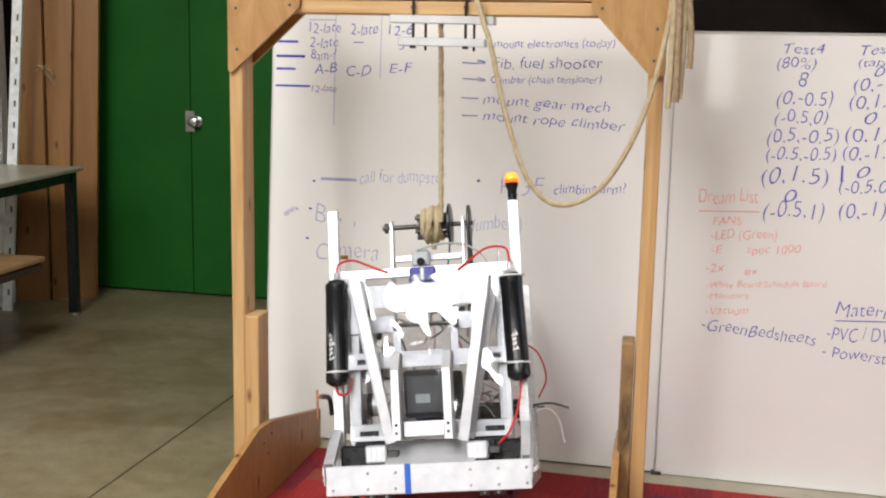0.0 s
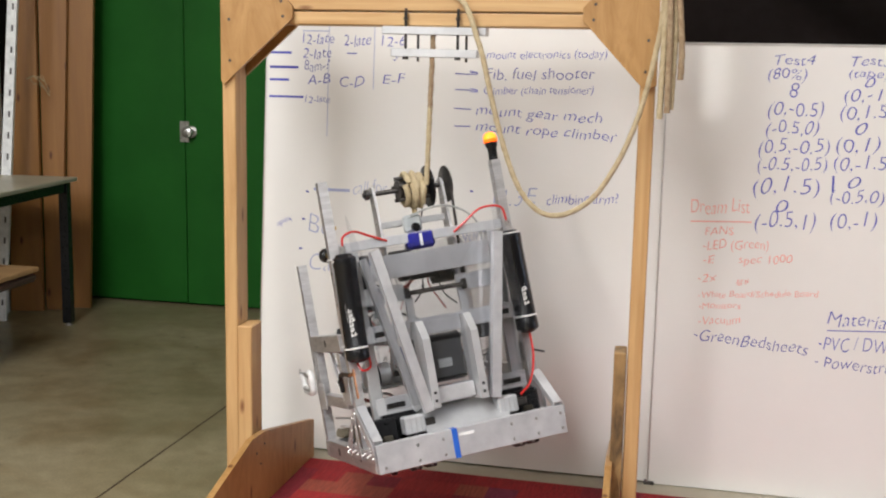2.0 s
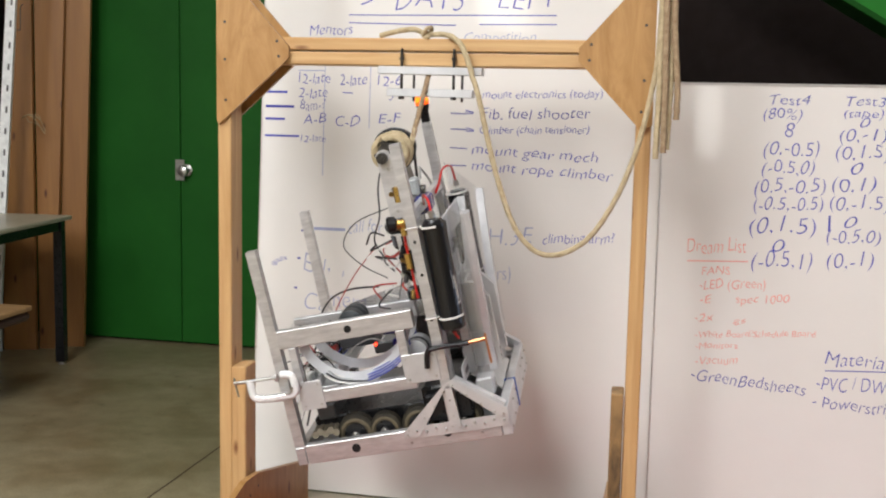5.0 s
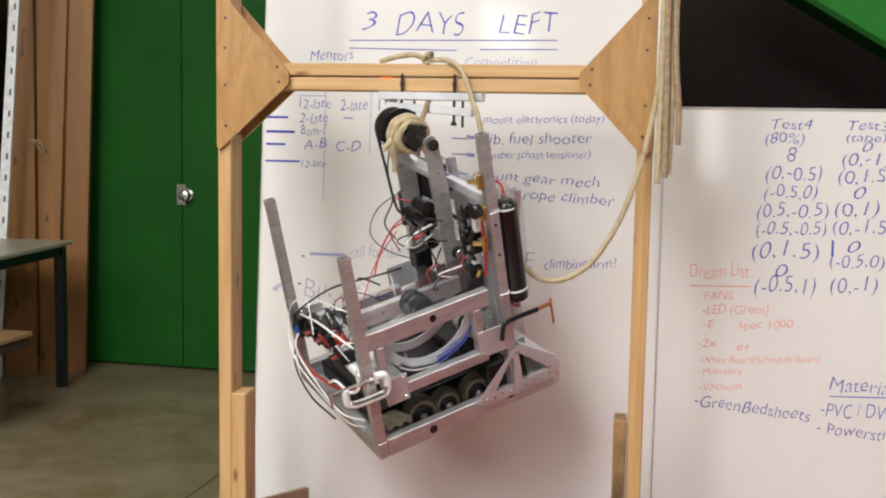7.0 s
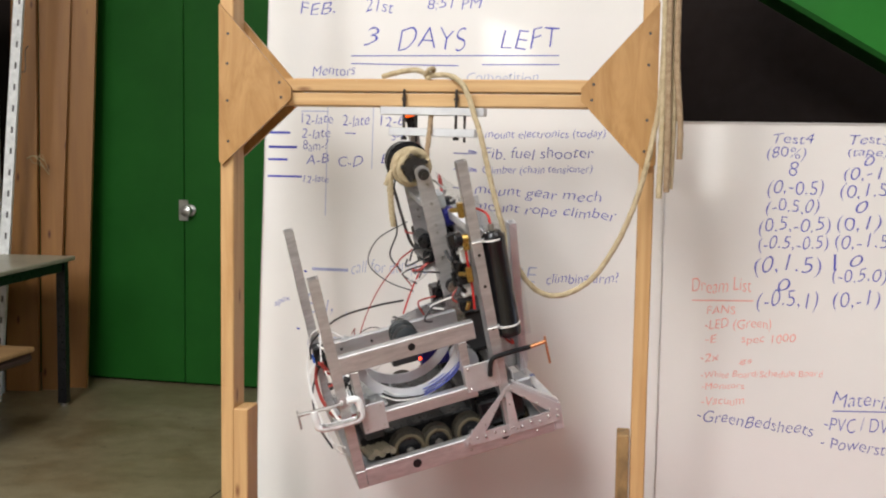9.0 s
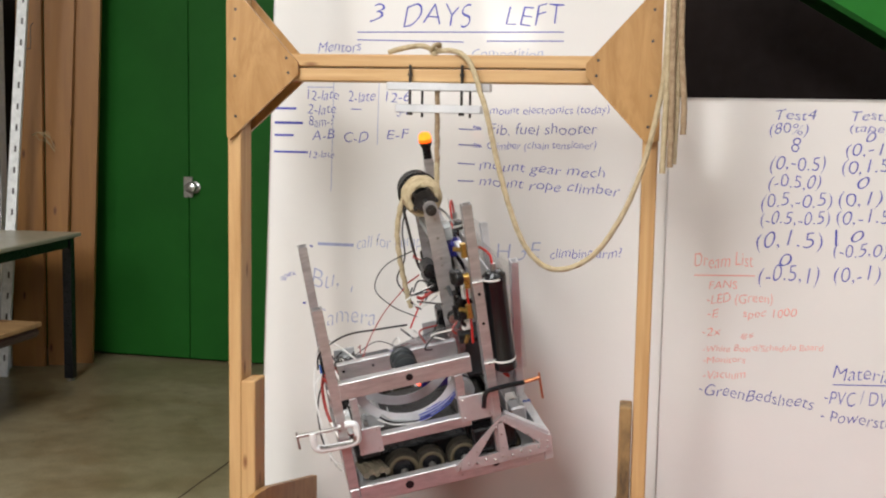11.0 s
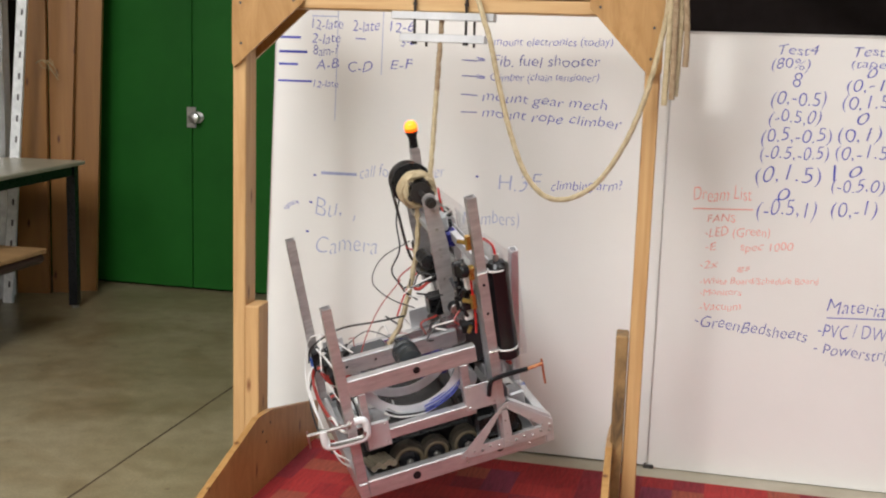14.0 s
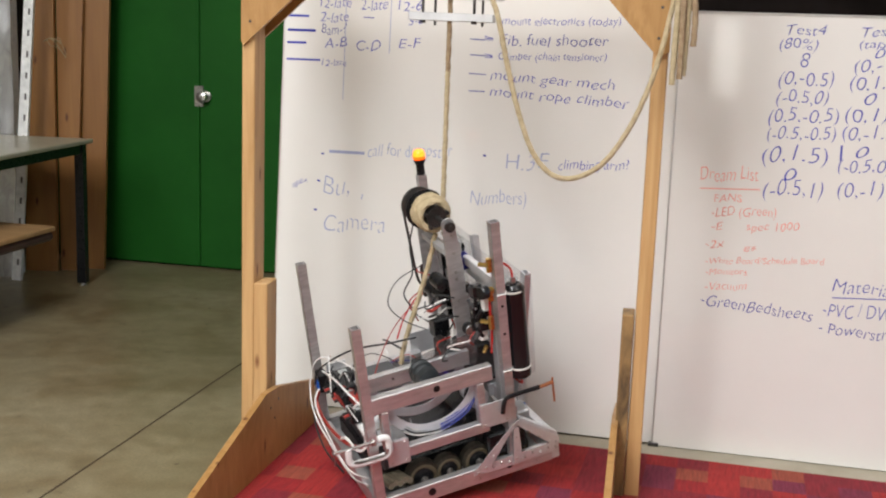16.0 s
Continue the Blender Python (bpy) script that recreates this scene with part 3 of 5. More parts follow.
stroke(board_a, -1.217, 1.389, -1.127, 1.389, 0.003, INK_FAINT)
stroke(board_a, -1.069, 1.321, -1.035, 1.320, 0.003, INK_BLUE)
write(board_a, 'mount electronics (today)', -0.617, 1.311, 0.369, 0.024, INK_BLUE, 1.3)
write(board_a, 'Fib. fuel shooter', -0.619, 1.247, 0.336, 0.033, INK_NAVY, 1.5)
write(board_a, 'Climber (chain tensioner)', -0.624, 1.202, 0.339, 0.023, INK_BLUE, 1.7)
write(board_a, 'mount gear mech', -0.648, 1.141, 0.392, 0.030, INK_BLUE, -2.6)
write(board_a, 'mount rope climber', -0.646, 1.090, 0.436, 0.030, INK_BLUE, -2.6)
stroke(board_a, -0.716, 1.264, -0.669, 1.262, 0.003, INK_NAVY)
stroke(board_a, -0.715, 1.215, -0.668, 1.214, 0.003, INK_NAVY)
stroke(board_a, -0.717, 1.157, -0.662, 1.155, 0.003, INK_NAVY)
stroke(board_a, -0.715, 1.102, -0.664, 1.102, 0.003, INK_NAVY)
stroke(board_a, -0.670, 1.274, -0.644, 1.268, 0.002, INK_BLUE)
stroke(board_a, -0.670, 1.269, -0.644, 1.266, 0.002, INK_BLUE)
stroke(board_a, -0.669, 1.263, -0.644, 1.263, 0.002, INK_BLUE)
stroke(board_a, -0.668, 1.220, -0.643, 1.214, 0.002, INK_BLUE)
stroke(board_a, -0.668, 1.214, -0.643, 1.212, 0.002, INK_BLUE)
stroke(board_a, -0.668, 1.209, -0.642, 1.209, 0.002, INK_BLUE)
ink_bar(board_a, -1.179, 0.871, 0.122, 0.026, INK_FAINT)
write(board_a, 'call for dumpster', -1.044, 0.876, 0.283, 0.040, INK_FAINT, 2.8)
write(board_a, 'H.3E', -0.586, 0.860, 0.140, 0.050, INK_FAINT, 3.0)
write(board_a, 'climbing arm?', -0.416, 0.870, 0.220, 0.030, INK_BLUE, 3.0)
write(board_a, 'apex', -1.306, 0.758, 0.058, 0.019, INK_BLUE, 22.2)
write(board_a, 'Bu,', -1.195, 0.742, 0.088, 0.064, INK_FAINT, 3.3)
stroke(board_a, -1.061, 0.749, -1.064, 0.731, 0.003, INK_FAINT)
write(board_a, 'Camera', -1.192, 0.618, 0.215, 0.056, INK_FAINT, 3.8)
write(board_a, 'Numbers)', -0.695, 0.741, 0.183, 0.044, INK_FAINT, 3.9)
stroke(board_a, -1.206, 0.876, -1.197, 0.874, 0.006, INK_NAVY)
stroke(board_a, -1.219, 0.785, -1.209, 0.784, 0.006, INK_NAVY)
stroke(board_a, -1.230, 0.687, -1.220, 0.686, 0.006, INK_NAVY)
stroke(board_a, -0.660, 0.900, -0.651, 0.899, 0.006, INK_NAVY)
write(board_a, 'FEB.', -1.223, 1.693, 0.117, 0.039, INK_BLUE, -0.6)
write(board_a, '21st', -1.006, 1.699, 0.090, 0.038, INK_BLUE, -0.7)
write(board_a, '8:51 PM', -0.806, 1.706, 0.171, 0.031, INK_BLUE, -0.7)
write(board_a, '3', -1.010, 1.595, 0.048, 0.052, INK_BLUE, -0.3)
write(board_a, 'DAYS', -0.898, 1.582, 0.218, 0.069, INK_BLUE, -0.2)
write(board_a, 'LEFT', -0.573, 1.584, 0.180, 0.061, INK_BLUE, -0.2)
write(board_a, 'Mentors', -1.180, 1.502, 0.143, 0.032, INK_BLUE, 0.1)
write(board_a, 'Competition', -0.679, 1.482, 0.222, 0.031, INK_FAINT, 0.2)
stroke(board_a, -1.051, 1.563, -0.395, 1.562, 0.003, INK_BLUE)
stroke(board_a, -1.051, 1.539, -0.706, 1.532, 0.003, INK_BLUE)
stroke(board_a, -0.632, 1.535, -0.394, 1.535, 0.003, INK_BLUE)
write(board_b, 'Test4', 0.235, 1.309, 0.113, 0.028, INK_BLUE, -0.2)
write(board_b, '(80%)', 0.219, 1.268, 0.108, 0.030, INK_BLUE, -0.1)
write(board_b, '8', 0.281, 1.214, 0.026, 0.044, INK_BLUE, -5.4)
write(board_b, '(0,-0.5)', 0.227, 1.162, 0.155, 0.040, INK_BLUE, 0.9)
write(board_b, '(-0.5,0)', 0.224, 1.109, 0.147, 0.037, INK_BLUE, 1.0)
write(board_b, '(0.5,-0.5)', 0.205, 1.052, 0.199, 0.040, INK_BLUE, 1.6)
write(board_b, '(-0.5,-0.5)', 0.206, 1.000, 0.196, 0.037, INK_BLUE, 1.7)
write(board_b, '(0,1.5)', 0.197, 0.933, 0.187, 0.047, INK_BLUE, 2.0)
write(board_b, '0', 0.266, 0.876, 0.033, 0.037, INK_BLUE, -2.7)
write(board_b, '(-0.5,1)', 0.209, 0.830, 0.172, 0.048, INK_BLUE, 2.3)
write(board_b, 'Test3', 0.445, 1.310, 0.109, 0.027, INK_BLUE, -0.2)
write(board_b, '(tape)', 0.442, 1.277, 0.108, 0.023, INK_BLUE, -0.1)
write(board_b, '0', 0.487, 1.248, 0.025, 0.029, INK_BLUE, -5.7)
write(board_b, '(0,-1)', 0.434, 1.209, 0.127, 0.036, INK_BLUE, 0.5)
write(board_b, '(0,1.5)', 0.428, 1.158, 0.143, 0.039, INK_BLUE, 0.8)
write(board_b, '0', 0.469, 1.117, 0.033, 0.033, INK_BLUE, -3.4)
write(board_b, '(0,1)', 0.421, 1.064, 0.120, 0.040, INK_BLUE, 0.9)
write(board_b, '(0,-1.5)', 0.420, 1.010, 0.161, 0.040, INK_BLUE, 1.6)
write(board_b, '0', 0.462, 0.961, 0.033, 0.033, INK_BLUE, -2.8)
write(board_b, '(-0.5,0)', 0.415, 0.913, 0.148, 0.037, INK_BLUE, 1.8)
write(board_b, '(0,-1)', 0.420, 0.841, 0.130, 0.044, INK_BLUE, 1.9)
stroke(board_b, 0.420, 0.992, 0.421, 0.945, 0.006, INK_BLUE)
write(board_b, 'Dream List', 0.021, 0.864, 0.171, 0.041, INK_RED, 3.2)
write(board_b, 'FANS', 0.067, 0.801, 0.082, 0.024, INK_RED, 3.5)
write(board_b, '-LED (Green)', 0.063, 0.757, 0.190, 0.028, INK_RED, 3.6)
write(board_b, '-E', 0.065, 0.715, 0.035, 0.024, INK_RED, 3.8)
write(board_b, 'spec 1000', 0.169, 0.719, 0.154, 0.024, INK_RED, 3.8)
write(board_b, '-2x', 0.053, 0.658, 0.054, 0.024, INK_RED, 4.0)
write(board_b, 'gs', 0.164, 0.659, 0.038, 0.017, INK_RED, 4.0)
write(board_b, '-White Board/Schedule Board', 0.057, 0.608, 0.347, 0.019, INK_RED, 4.2)
write(board_b, '-Monitors', 0.059, 0.574, 0.124, 0.019, INK_RED, 4.3)
write(board_b, '-Vacuum', 0.061, 0.526, 0.124, 0.025, INK_RED, 4.5)
stroke(board_b, 0.022, 0.840, 0.198, 0.846, 0.003, INK_RED)
write(board_b, '-GreenBedsheets', 0.049, 0.479, 0.333, 0.036, INK_NAVY, -4.3)
write(board_b, 'Materials', 0.433, 0.551, 0.198, 0.041, INK_BLUE, -0.4)
stroke(board_b, 0.434, 0.533, 0.623, 0.542, 0.003, INK_BLUE)
write(board_b, '-PVC / DWV', 0.414, 0.473, 0.222, 0.042, INK_BLUE, 1.3)
write(board_b, '- Powerstrips', 0.403, 0.423, 0.247, 0.035, INK_NAVY, -3.0)

# ---- wooden gantry ----
GANTRY = pose(0.01, 2.94, 0, 0, 0, -9)
gantry = thing("wooden_gantry", GANTRY, "home-built pine lumber gantry with plywood corner gussets", "gantry")


def screws(parent, spots, y):
    for x, z in spots:
        part("screw", cyl((x, y, z), (x, y - 0.0015, z), 0.0042, seg=8), DARK_STEEL, parent)


for x0, x1 in ((-0.603, -0.565), (0.533, 0.573)):
    part("post", box(x0, x1, 0.0, 0.089, 0.0, 2.05, bevel=0.003), PINE_Z, gantry)
part("beam", box(-0.564, 0.532, 0.001, 0.088, 1.428, 1.462, bevel=0.003), PINE_X, gantry)
part("beam", box(-0.564, 0.532, 0.003, 0.09, 1.389, 1.424, bevel=0.003), PINE_X, gantry, "rough-edged lower pine beam")
for name_y0, name_y1 in ((-0.0135, -0.0015), (0.0915, 0.1035)):
    g1 = part("gusset", slab(((-0.601, 1.66), (-0.601, 1.235), (-0.593, 1.225), (-0.398, 1.405), (-0.398, 1.437), (-0.592, 1.652)), 1, name_y0, name_y1), PLY, gantry, "varnished plywood corner gusset")
    g2 = part("gusset", slab(((0.575, 1.66), (0.575, 1.245), (0.545, 1.232), (0.380, 1.408), (0.380, 1.440), (0.568, 1.65)), 1, name_y0, name_y1), PLY, gantry, "varnished plywood corner gusset")
    if name_y0 < 0:
        screws(g1, ((-0.575, 1.58), (-0.577, 1.50), (-0.577, 1.40), (-0.575, 1.29), (-0.43, 1.45), (-0.425, 1.41)), -0.0135)
        screws(g2, ((0.552, 1.58), (0.550, 1.50), (0.55, 1.36), (0.545, 1.28), (0.412, 1.45), (0.408, 1.41)), -0.0135)
part("brace_block", box(-0.564, -0.5225, -0.006, 0.083, 0.0, 0.545, bevel=0.003), PINE_Z, gantry)
part("brace_block", box(0.497, 0.531, -0.012, 0.077, 0.0, 0.532, bevel=0.003), OLD_WOOD, gantry, "scorched pine block beside the post")


def foot(u, turn):
    out = ((-0.62, 0.0), (-0.62, 0.09), (-0.06, 0.232), (0.04, 0.226), (0.47, 0.130), (0.47, 0.0))
    f = part("foot_board", slab(out, 0, 0.0, 0.018), PLY, gantry, "long sloping plywood foot board")
    f.matrix_basis = pose(u, 0.0, 0.0, 0, 0, turn)
    for y, z in ((-0.03, 0.18), (0.0, 0.14), (0.03, 0.19)):
        part("screw", cyl((0.018, y, z), (0.0195, y, z), 0.004, seg=8), DARK_STEEL, f)


foot(-0.517, -3.0)
foot(0.486, -0.6)

# rope stop under the beam: two aluminium bars and their bolts
hanger = thing("rope_hanger", GANTRY, "aluminium channel bolted under the gantry beam", "bracket")
m_top = pose(-0.012, 0.02, 1.3772, 0, 0.4, 0)
part("channel", box(-0.140, 0.140, -0.03, 0.03, -0.0105, 0.0105, m_top), ALU_DULL, hanger)
for x in (-0.0875, 0.053):
    part("hook_bolt", cyl((x, -0.006, 1.301), (x, -0.006, 1.435), 0.0038, seg=10), DARK_STEEL, hanger)
    part("nut", cyl((x, -0.006, 1.301), (x, -0.006, 1.309), 0.0085, seg=6), DARK_STEEL, hanger)
    part("nut", cyl((x, -0.008, 1.405), (x, -0.008, 1.412), 0.0065, seg=6), DARK_STEEL, hanger)
for x in (-0.059, 0.072):
    part("bolt", cyl((x, 0.022, 1.296), (x, 0.022, 1.37), 0.0034, seg=10), DARK_STEEL, hanger)
stop_bar = thing("stop_bar", GANTRY @ pose(-0.0115, 0.02, 1.3185, 0, 0.4, 0), "loose aluminium stop bar hanging on bolts", "bracket")
part("bar", box(-0.116, 0.116, -0.03, 0.03, -0.011, 0.011), ALU_DULL, stop_bar)

# the slack rope: over the beam, down in a loop and up to the coil on the post
slack = thing("slack_rope", GANTRY, "beige rope lying over the beam and hanging in a loop", "rope")
part("rope_loop", hose(((-0.155, 0.03, 1.470), (-0.104, 0.02, 1.482), (-0.059, 0.01, 1.486), (-0.022, 0.01, 1.474), (0.03, 0.0, 1.472), (0.068, -0.025, 1.452), (0.092, -0.04, 1.41),
                       (0.108, -0.05, 1.365), (0.127, -0.06, 1.313), (0.155, -0.06, 1.198), (0.188, -0.06, 1.082), (0.228, -0.06, 0.98), (0.274, -0.06, 0.922), (0.322, -0.06, 0.904),
                       (0.378, -0.06, 0.919), (0.434, -0.06, 0.965), (0.488, -0.06, 1.054), (0.526, -0.06, 1.149), (0.55, -0.055, 1.235), (0.567, -0.05, 1.32), (0.582, -0.045, 1.431), (0.59, -0.04, 1.7)), 0.0072, 24, 9, 0.05), ROPE, slack, smooth=True)
knot = part("knot", hose(((-0.034, 0.012, 1.470), (-0.022, -0.008, 1.486), (-0.012, 0.012, 1.490), (-0.02, 0.03, 1.476), (-0.03, 0.012, 1.464), (-0.016, -0.004, 1.468)), 0.006, 8, 8), ROPE, slack, smooth=True)
coil = thing("rope_coil", GANTRY, "hanks of grey-beige rope hanging on the gantry post", "rope")
for i, (x0, x1, zb, dy) in enumerate(((0.586, 0.588, 1.162, -0.055), (0.597, 0.602, 1.178, -0.065), (0.61, 0.615, 1.186, -0.05), (0.618, 0.632, 1.262, -0.06), (0.603, 0.606, 1.20, -0.04))):
    part("strand", hose(((x0 - 0.004, dy, 1.95), (x0, dy, 1.7), (x0 + 0.002, dy, 1.5), (x1, dy - 0.003, 1.35), (x1 - 0.003 + 0.004 * (i % 2), dy, zb)), 0.008, 16, 9, 0.06), ROPE_DARK if i % 2 else ROPE, coil, smooth=True)

# ---- the climbing robot: x across, y from its front bar backwards, z up ----
robot = thing("climbing_robot", pose(0, 2.6, 0.3), "bare aluminium robot with black air tanks climbing a rope", "robot")
robot.scale = (1.02, 1.02, 1.02)


TAN_RING = plain("tan_plastic_rim", (0.12, 0.095, 0.055), 0.6)
TRIM = Matrix.Diagonal((0.968, 0.968, 1, 1))


def rpart(name, bm, mat, label="", smooth=False, parent=None):
    """A part of the robot, drawn on its nominal plan and trimmed to its true length and width."""
    if parent is None or parent.name != "winch_drum":
        bmesh.ops.transform(bm, matrix=TRIM, verts=bm.verts)
    return part(name, bm, mat, parent or robot, label, smooth)


front = rpart("front_bar", box(-0.258, 0.262, -0.008, 0.016, 0.0, 0.072, bevel=0.002), ALU_WHITE, "riveted aluminium front bar with blue tape")
for x in (-0.24, -0.15, -0.08, 0.05, 0.11, 0.18, 0.25):
    for z in (0.014, 0.052):
        if noise.noise((x * 31, z * 70, 0)) > -0.25:
            rpart("rivet", cyl((x, -0.008, z), (x, -0.011, z), 0.0042, 0.002, 8), STEEL, parent=front)
rpart("blue_tape", box(-0.056, -0.041, -0.0095, 0.018, -0.001, 0.072, bevel=0), BLUE_TAPE, parent=front, label="strip of blue tape round the bar")
rpart("label", box(-0.036, 0.004, -0.0092, -0.008, 0.05, 0.058, bevel=0), WHITE_PLASTIC, parent=front)
rpart("rear_bar", box(-0.262, 0.262, 0.523, 0.548, 0.0, 0.045, bevel=0.002), ALU)
rpart("belly_plate", box(-0.236, 0.236, 0.02, 0.52, 0.002, 0.006, bevel=0), ALU_DULL)
for s in (-1, 1):
    rail = rpart("side_rail", box(s * 0.2365, s * 0.2615, 0.017, 0.522, 0.0, 0.048, bevel=0.002), ALU)
    for y, z in ((0.390, 0.024), (0.152, 0.030)):
        rpart("hole", cyl((s * 0.2612, y, z), (s * 0.2619, y, z), 0.0115, seg=16), BLACK, parent=rail)
    for i in range(7):
        for y in (0.03 + i * 0.012, 0.21 + i * 0.012, 0.49 + i * 0.005):
            if (i * 7 + int(y * 100)) % 3 == 0:
                rpart("rivet", cyl((s * 0.2615, y, 0.032 - (i % 2) * 0.016), (s * 0.2635, y, 0.032 - (i % 2) * 0.016), 0.0036, 0.002, 8), STEEL, parent=rail)
    # triangular brace at the foot of the upright
    straps = (((0.114, 0.160), (0.129, 0.152), (0.018, 0.052), (-0.006, 0.050), (-0.006, 0.070)), ((0.119, 0.160), (0.134, 0.152), (0.255, 0.05), (0.255, 0.03), (0.222, 0.03)), ((0.118, 0.14), (0.134, 0.14), (0.141, 0.028), (0.112, 0.028)))
    spots = (((0.115, 0.145), (0.085, 0.115), (0.055, 0.09), (0.025, 0.065), (0.005, 0.058)), ((0.14, 0.132), (0.17, 0.1), (0.2, 0.075), (0.225, 0.045), (0.245, 0.05), (0.25, 0.036)), ((0.127, 0.11), (0.127, 0.07), (0.118, 0.04), (0.135, 0.045)))
    for k in range(3):
        strap = rpart("brace_strap", slab(straps[k], 0, s * (0.2640 + 0.0012 * k), s * (0.2660 + 0.0012 * k)), ALU_DULL, "riveted aluminium brace strap")
        for y, z in spots[k]:
            rpart("rivet", cyl((s * 0.265, y, z), (s * 0.2695, y, z), 0.0034, 0.002, 8), STEEL, parent=strap)
    base = rpart("brace_base", slab(((-0.004, 0.026), (0.262, 0.026), (0.262, 0.046), (0.245, 0.056), (0.012, 0.056), (-0.004, 0.07)), 0, s * 0.2618, s * 0.2636), ALU_DULL, "riveted aluminium base plate of the brace")
    for k in range(11):
        rpart("rivet", cyl((s * 0.2636, 0.006 + 0.0245 * k, 0.040 + 0.006 * (k % 2)), (s * 0.2700, 0.006 + 0.0245 * k, 0.040 + 0.006 * (k % 2)), 0.0036, 0.002, 8), STEEL, parent=base)
    rpart("brace_strut", tube((s * 0.249, 0.112, 0.155), (s * 0.249, 0.0, 0.074), 0.024, 0.016), ALU_WHITE)
    rpart("rear_post", tube((s * 0.2465, 0.535, 0.046), (s * 0.2465, 0.540 if s < 0 else 0.534, 0.546 if s < 0 else 0.550), 0.0254, 0.0254), ALU)
    up_top = 0.732 if s < 0 else 0.729
    up = rpart("upright", tube((s * 0.2465, 0.131, 0.049), (s * 0.2465, 0.131, up_top), 0.0254, 0.0254), ALU)
    for z in (0.50, 0.42, 0.31):
        rpart("hole", cyl((s * 0.2591, 0.131, z), (s * 0.2596, 0.131, z), 0.004, seg=10), BLACK, parent=up)
    if s < 0:
        rpart("upper_rail", box(s * 0.235, s * 0.2605, 0.178, 0.526, 0.298, 0.343, bevel=0.002), ALU)
    rpart("lower_rail", box(s * 0.235, s * 0.2605, 0.20, 0.50, 0.150, 0.180, bevel=0.002), ALU)
    pf = rpart("joint_plate", box(s * 0.2612, s * 0.2642, 0.138, 0.226, 0.164, 0.236, bevel=0.001), ALU_DULL)
    pr = rpart("joint_plate", box(s * 0.2612, s * 0.2642, 0.44, 0.503, 0.138, 0.21, bevel=0.001), ALU_DULL)
    for p, ys, zs in ((pf, (0.148, 0.216), (0.174, 0.226)), (pr, (0.45, 0.493), (0.148, 0.2))):
        for y in ys:
            for z in zs:
                rpart("rivet", cyl((s * 0.264, y, z), (s * 0.266, y, z), 0.0034, 0.002, 8), STEEL, parent=p)
    if s < 0:
        rpart("joint_post", box(s * 0.236, s * 0.26, 0.205, 0.228, 0.181, 0.297), ALU)
        rpart("joint_post", box(s * 0.236, s * 0.26, 0.485, 0.505, 0.181, 0.297), ALU)
        rpart("inner_rail", box(s * 0.115, s * 0.135, 0.19, 0.515, 0.294, 0.338, bevel=0.002), ALU)
        rpart("guard_sheet", slab(((0.165, 0.292), (0.36, 0.292), (0.36, 0.352), (0.25, 0.372), (0.165, 0.385)), 0, s * 0.124, s * 0.128), SCUFFED, "scuffed clear polycarbonate guard sheet")
        for hy in (0.345, 0.42, 0.50):
            rpart("hole", cyl((s * 0.135, hy, 0.318), (s * 0.1356, hy, 0.318), 0.004, seg=10), BLACK)
    # wheels along each side
    for y, r in ((0.395, 0.05), (0.318, 0.042), (0.228, 0.046), (0.115, 0.05)):
        wheel = rpart("wheel", turned(((0, r * 0.86), (0.005, r), (0.028, r), (0.033, r * 0.86)), (s * 0.182, y, 0.043), (s * 0.3, y, 0.043), 28), RUBBER, "grey rubber drive wheel", True)
        rpart("hub", turned(((0, r * 0.62), (0.0365, r * 0.6), (0.037, r * 0.3), (0.040, r * 0.28)), (s * 0.180, y, 0.043), (s * 0.3, y, 0.043), 24), BLACK, "black wheel hub", True, wheel)
        rpart("tread_ring", turned(((0, r * 0.8), (0.0015, r * 0.84), (0.003, r * 0.8), (0.003, r * 0.68), (0, r * 0.68)), (s * 0.2155, y, 0.043), (s * 0.3, y, 0.043), 28), TAN_RING, parent=wheel, smooth=True)
        rpart("axle", cyl((s * 0.17, y, 0.043), (s * 0.232, y, 0.043), 0.0065, seg=10), STEEL, parent=wheel)
        rpart("nut", cyl((s * 0.2225, y, 0.043), (s * 0.228, y, 0.043), 0.011, seg=6), STEEL, parent=wheel)
    # slanting members of the front
    rpart("slant_member", tube((s * 0.170, 0.012, 0.535), (s * 0.093, 0.030, 0.122), 0.025, 0.020), ALU_WHITE)
    rpart("slant_member", tube((s * 0.19, 0.07, 0.52), (s * 0.105, 0.085, 0.125), 0.020, 0.020), ALU_DULL)
    rpart("inner_upright", box(s * 0.2 - 0.016, s * 0.2 + 0.016, 0.118, 0.138, 0.05, 0.545), ALU_DULL)
    # pneumatic tank
    x = s * 0.240
    tank = rpart("air_tank", turned(((0, 0.013), (0.004, 0.022), (0.010, 0.0300), (0.014, 0.0308), (0.034, 0.0308), (0.037, 0.0298), (0.240, 0.0298), (0.243, 0.0308), (0.262, 0.0308), (0.267, 0.024), (0.272, 0.021), (0.274, 0.011)), (x, 0.086, 0.270 - 0.004 * (1 + s)), (x + s * -0.008, 0.082, 0.546 - 0.004 * (1 + s)), 32), TANK, "black cylindrical plastic air tank with white print", True)
    for z in (0.305, 0.525):
        xx = x - s * 0.008 * (z - 0.276) / 0.27
        rpart("cable_tie", turned(((0, 0.0312), (0.0005, 0.0320), (0.004, 0.0320), (0.0045, 0.0312)), (xx, 0.086, z), (xx, 0.086, z + 0.1), 28), WHITE_WIRE, parent=tank, label="white cable tie", smooth=True)
    rpart("fitting", cyl((x - s * 0.008, 0.082, 0.545), (x - s * 0.008, 0.082, 0.562), 0.008, seg=12), STEEL, parent=tank)
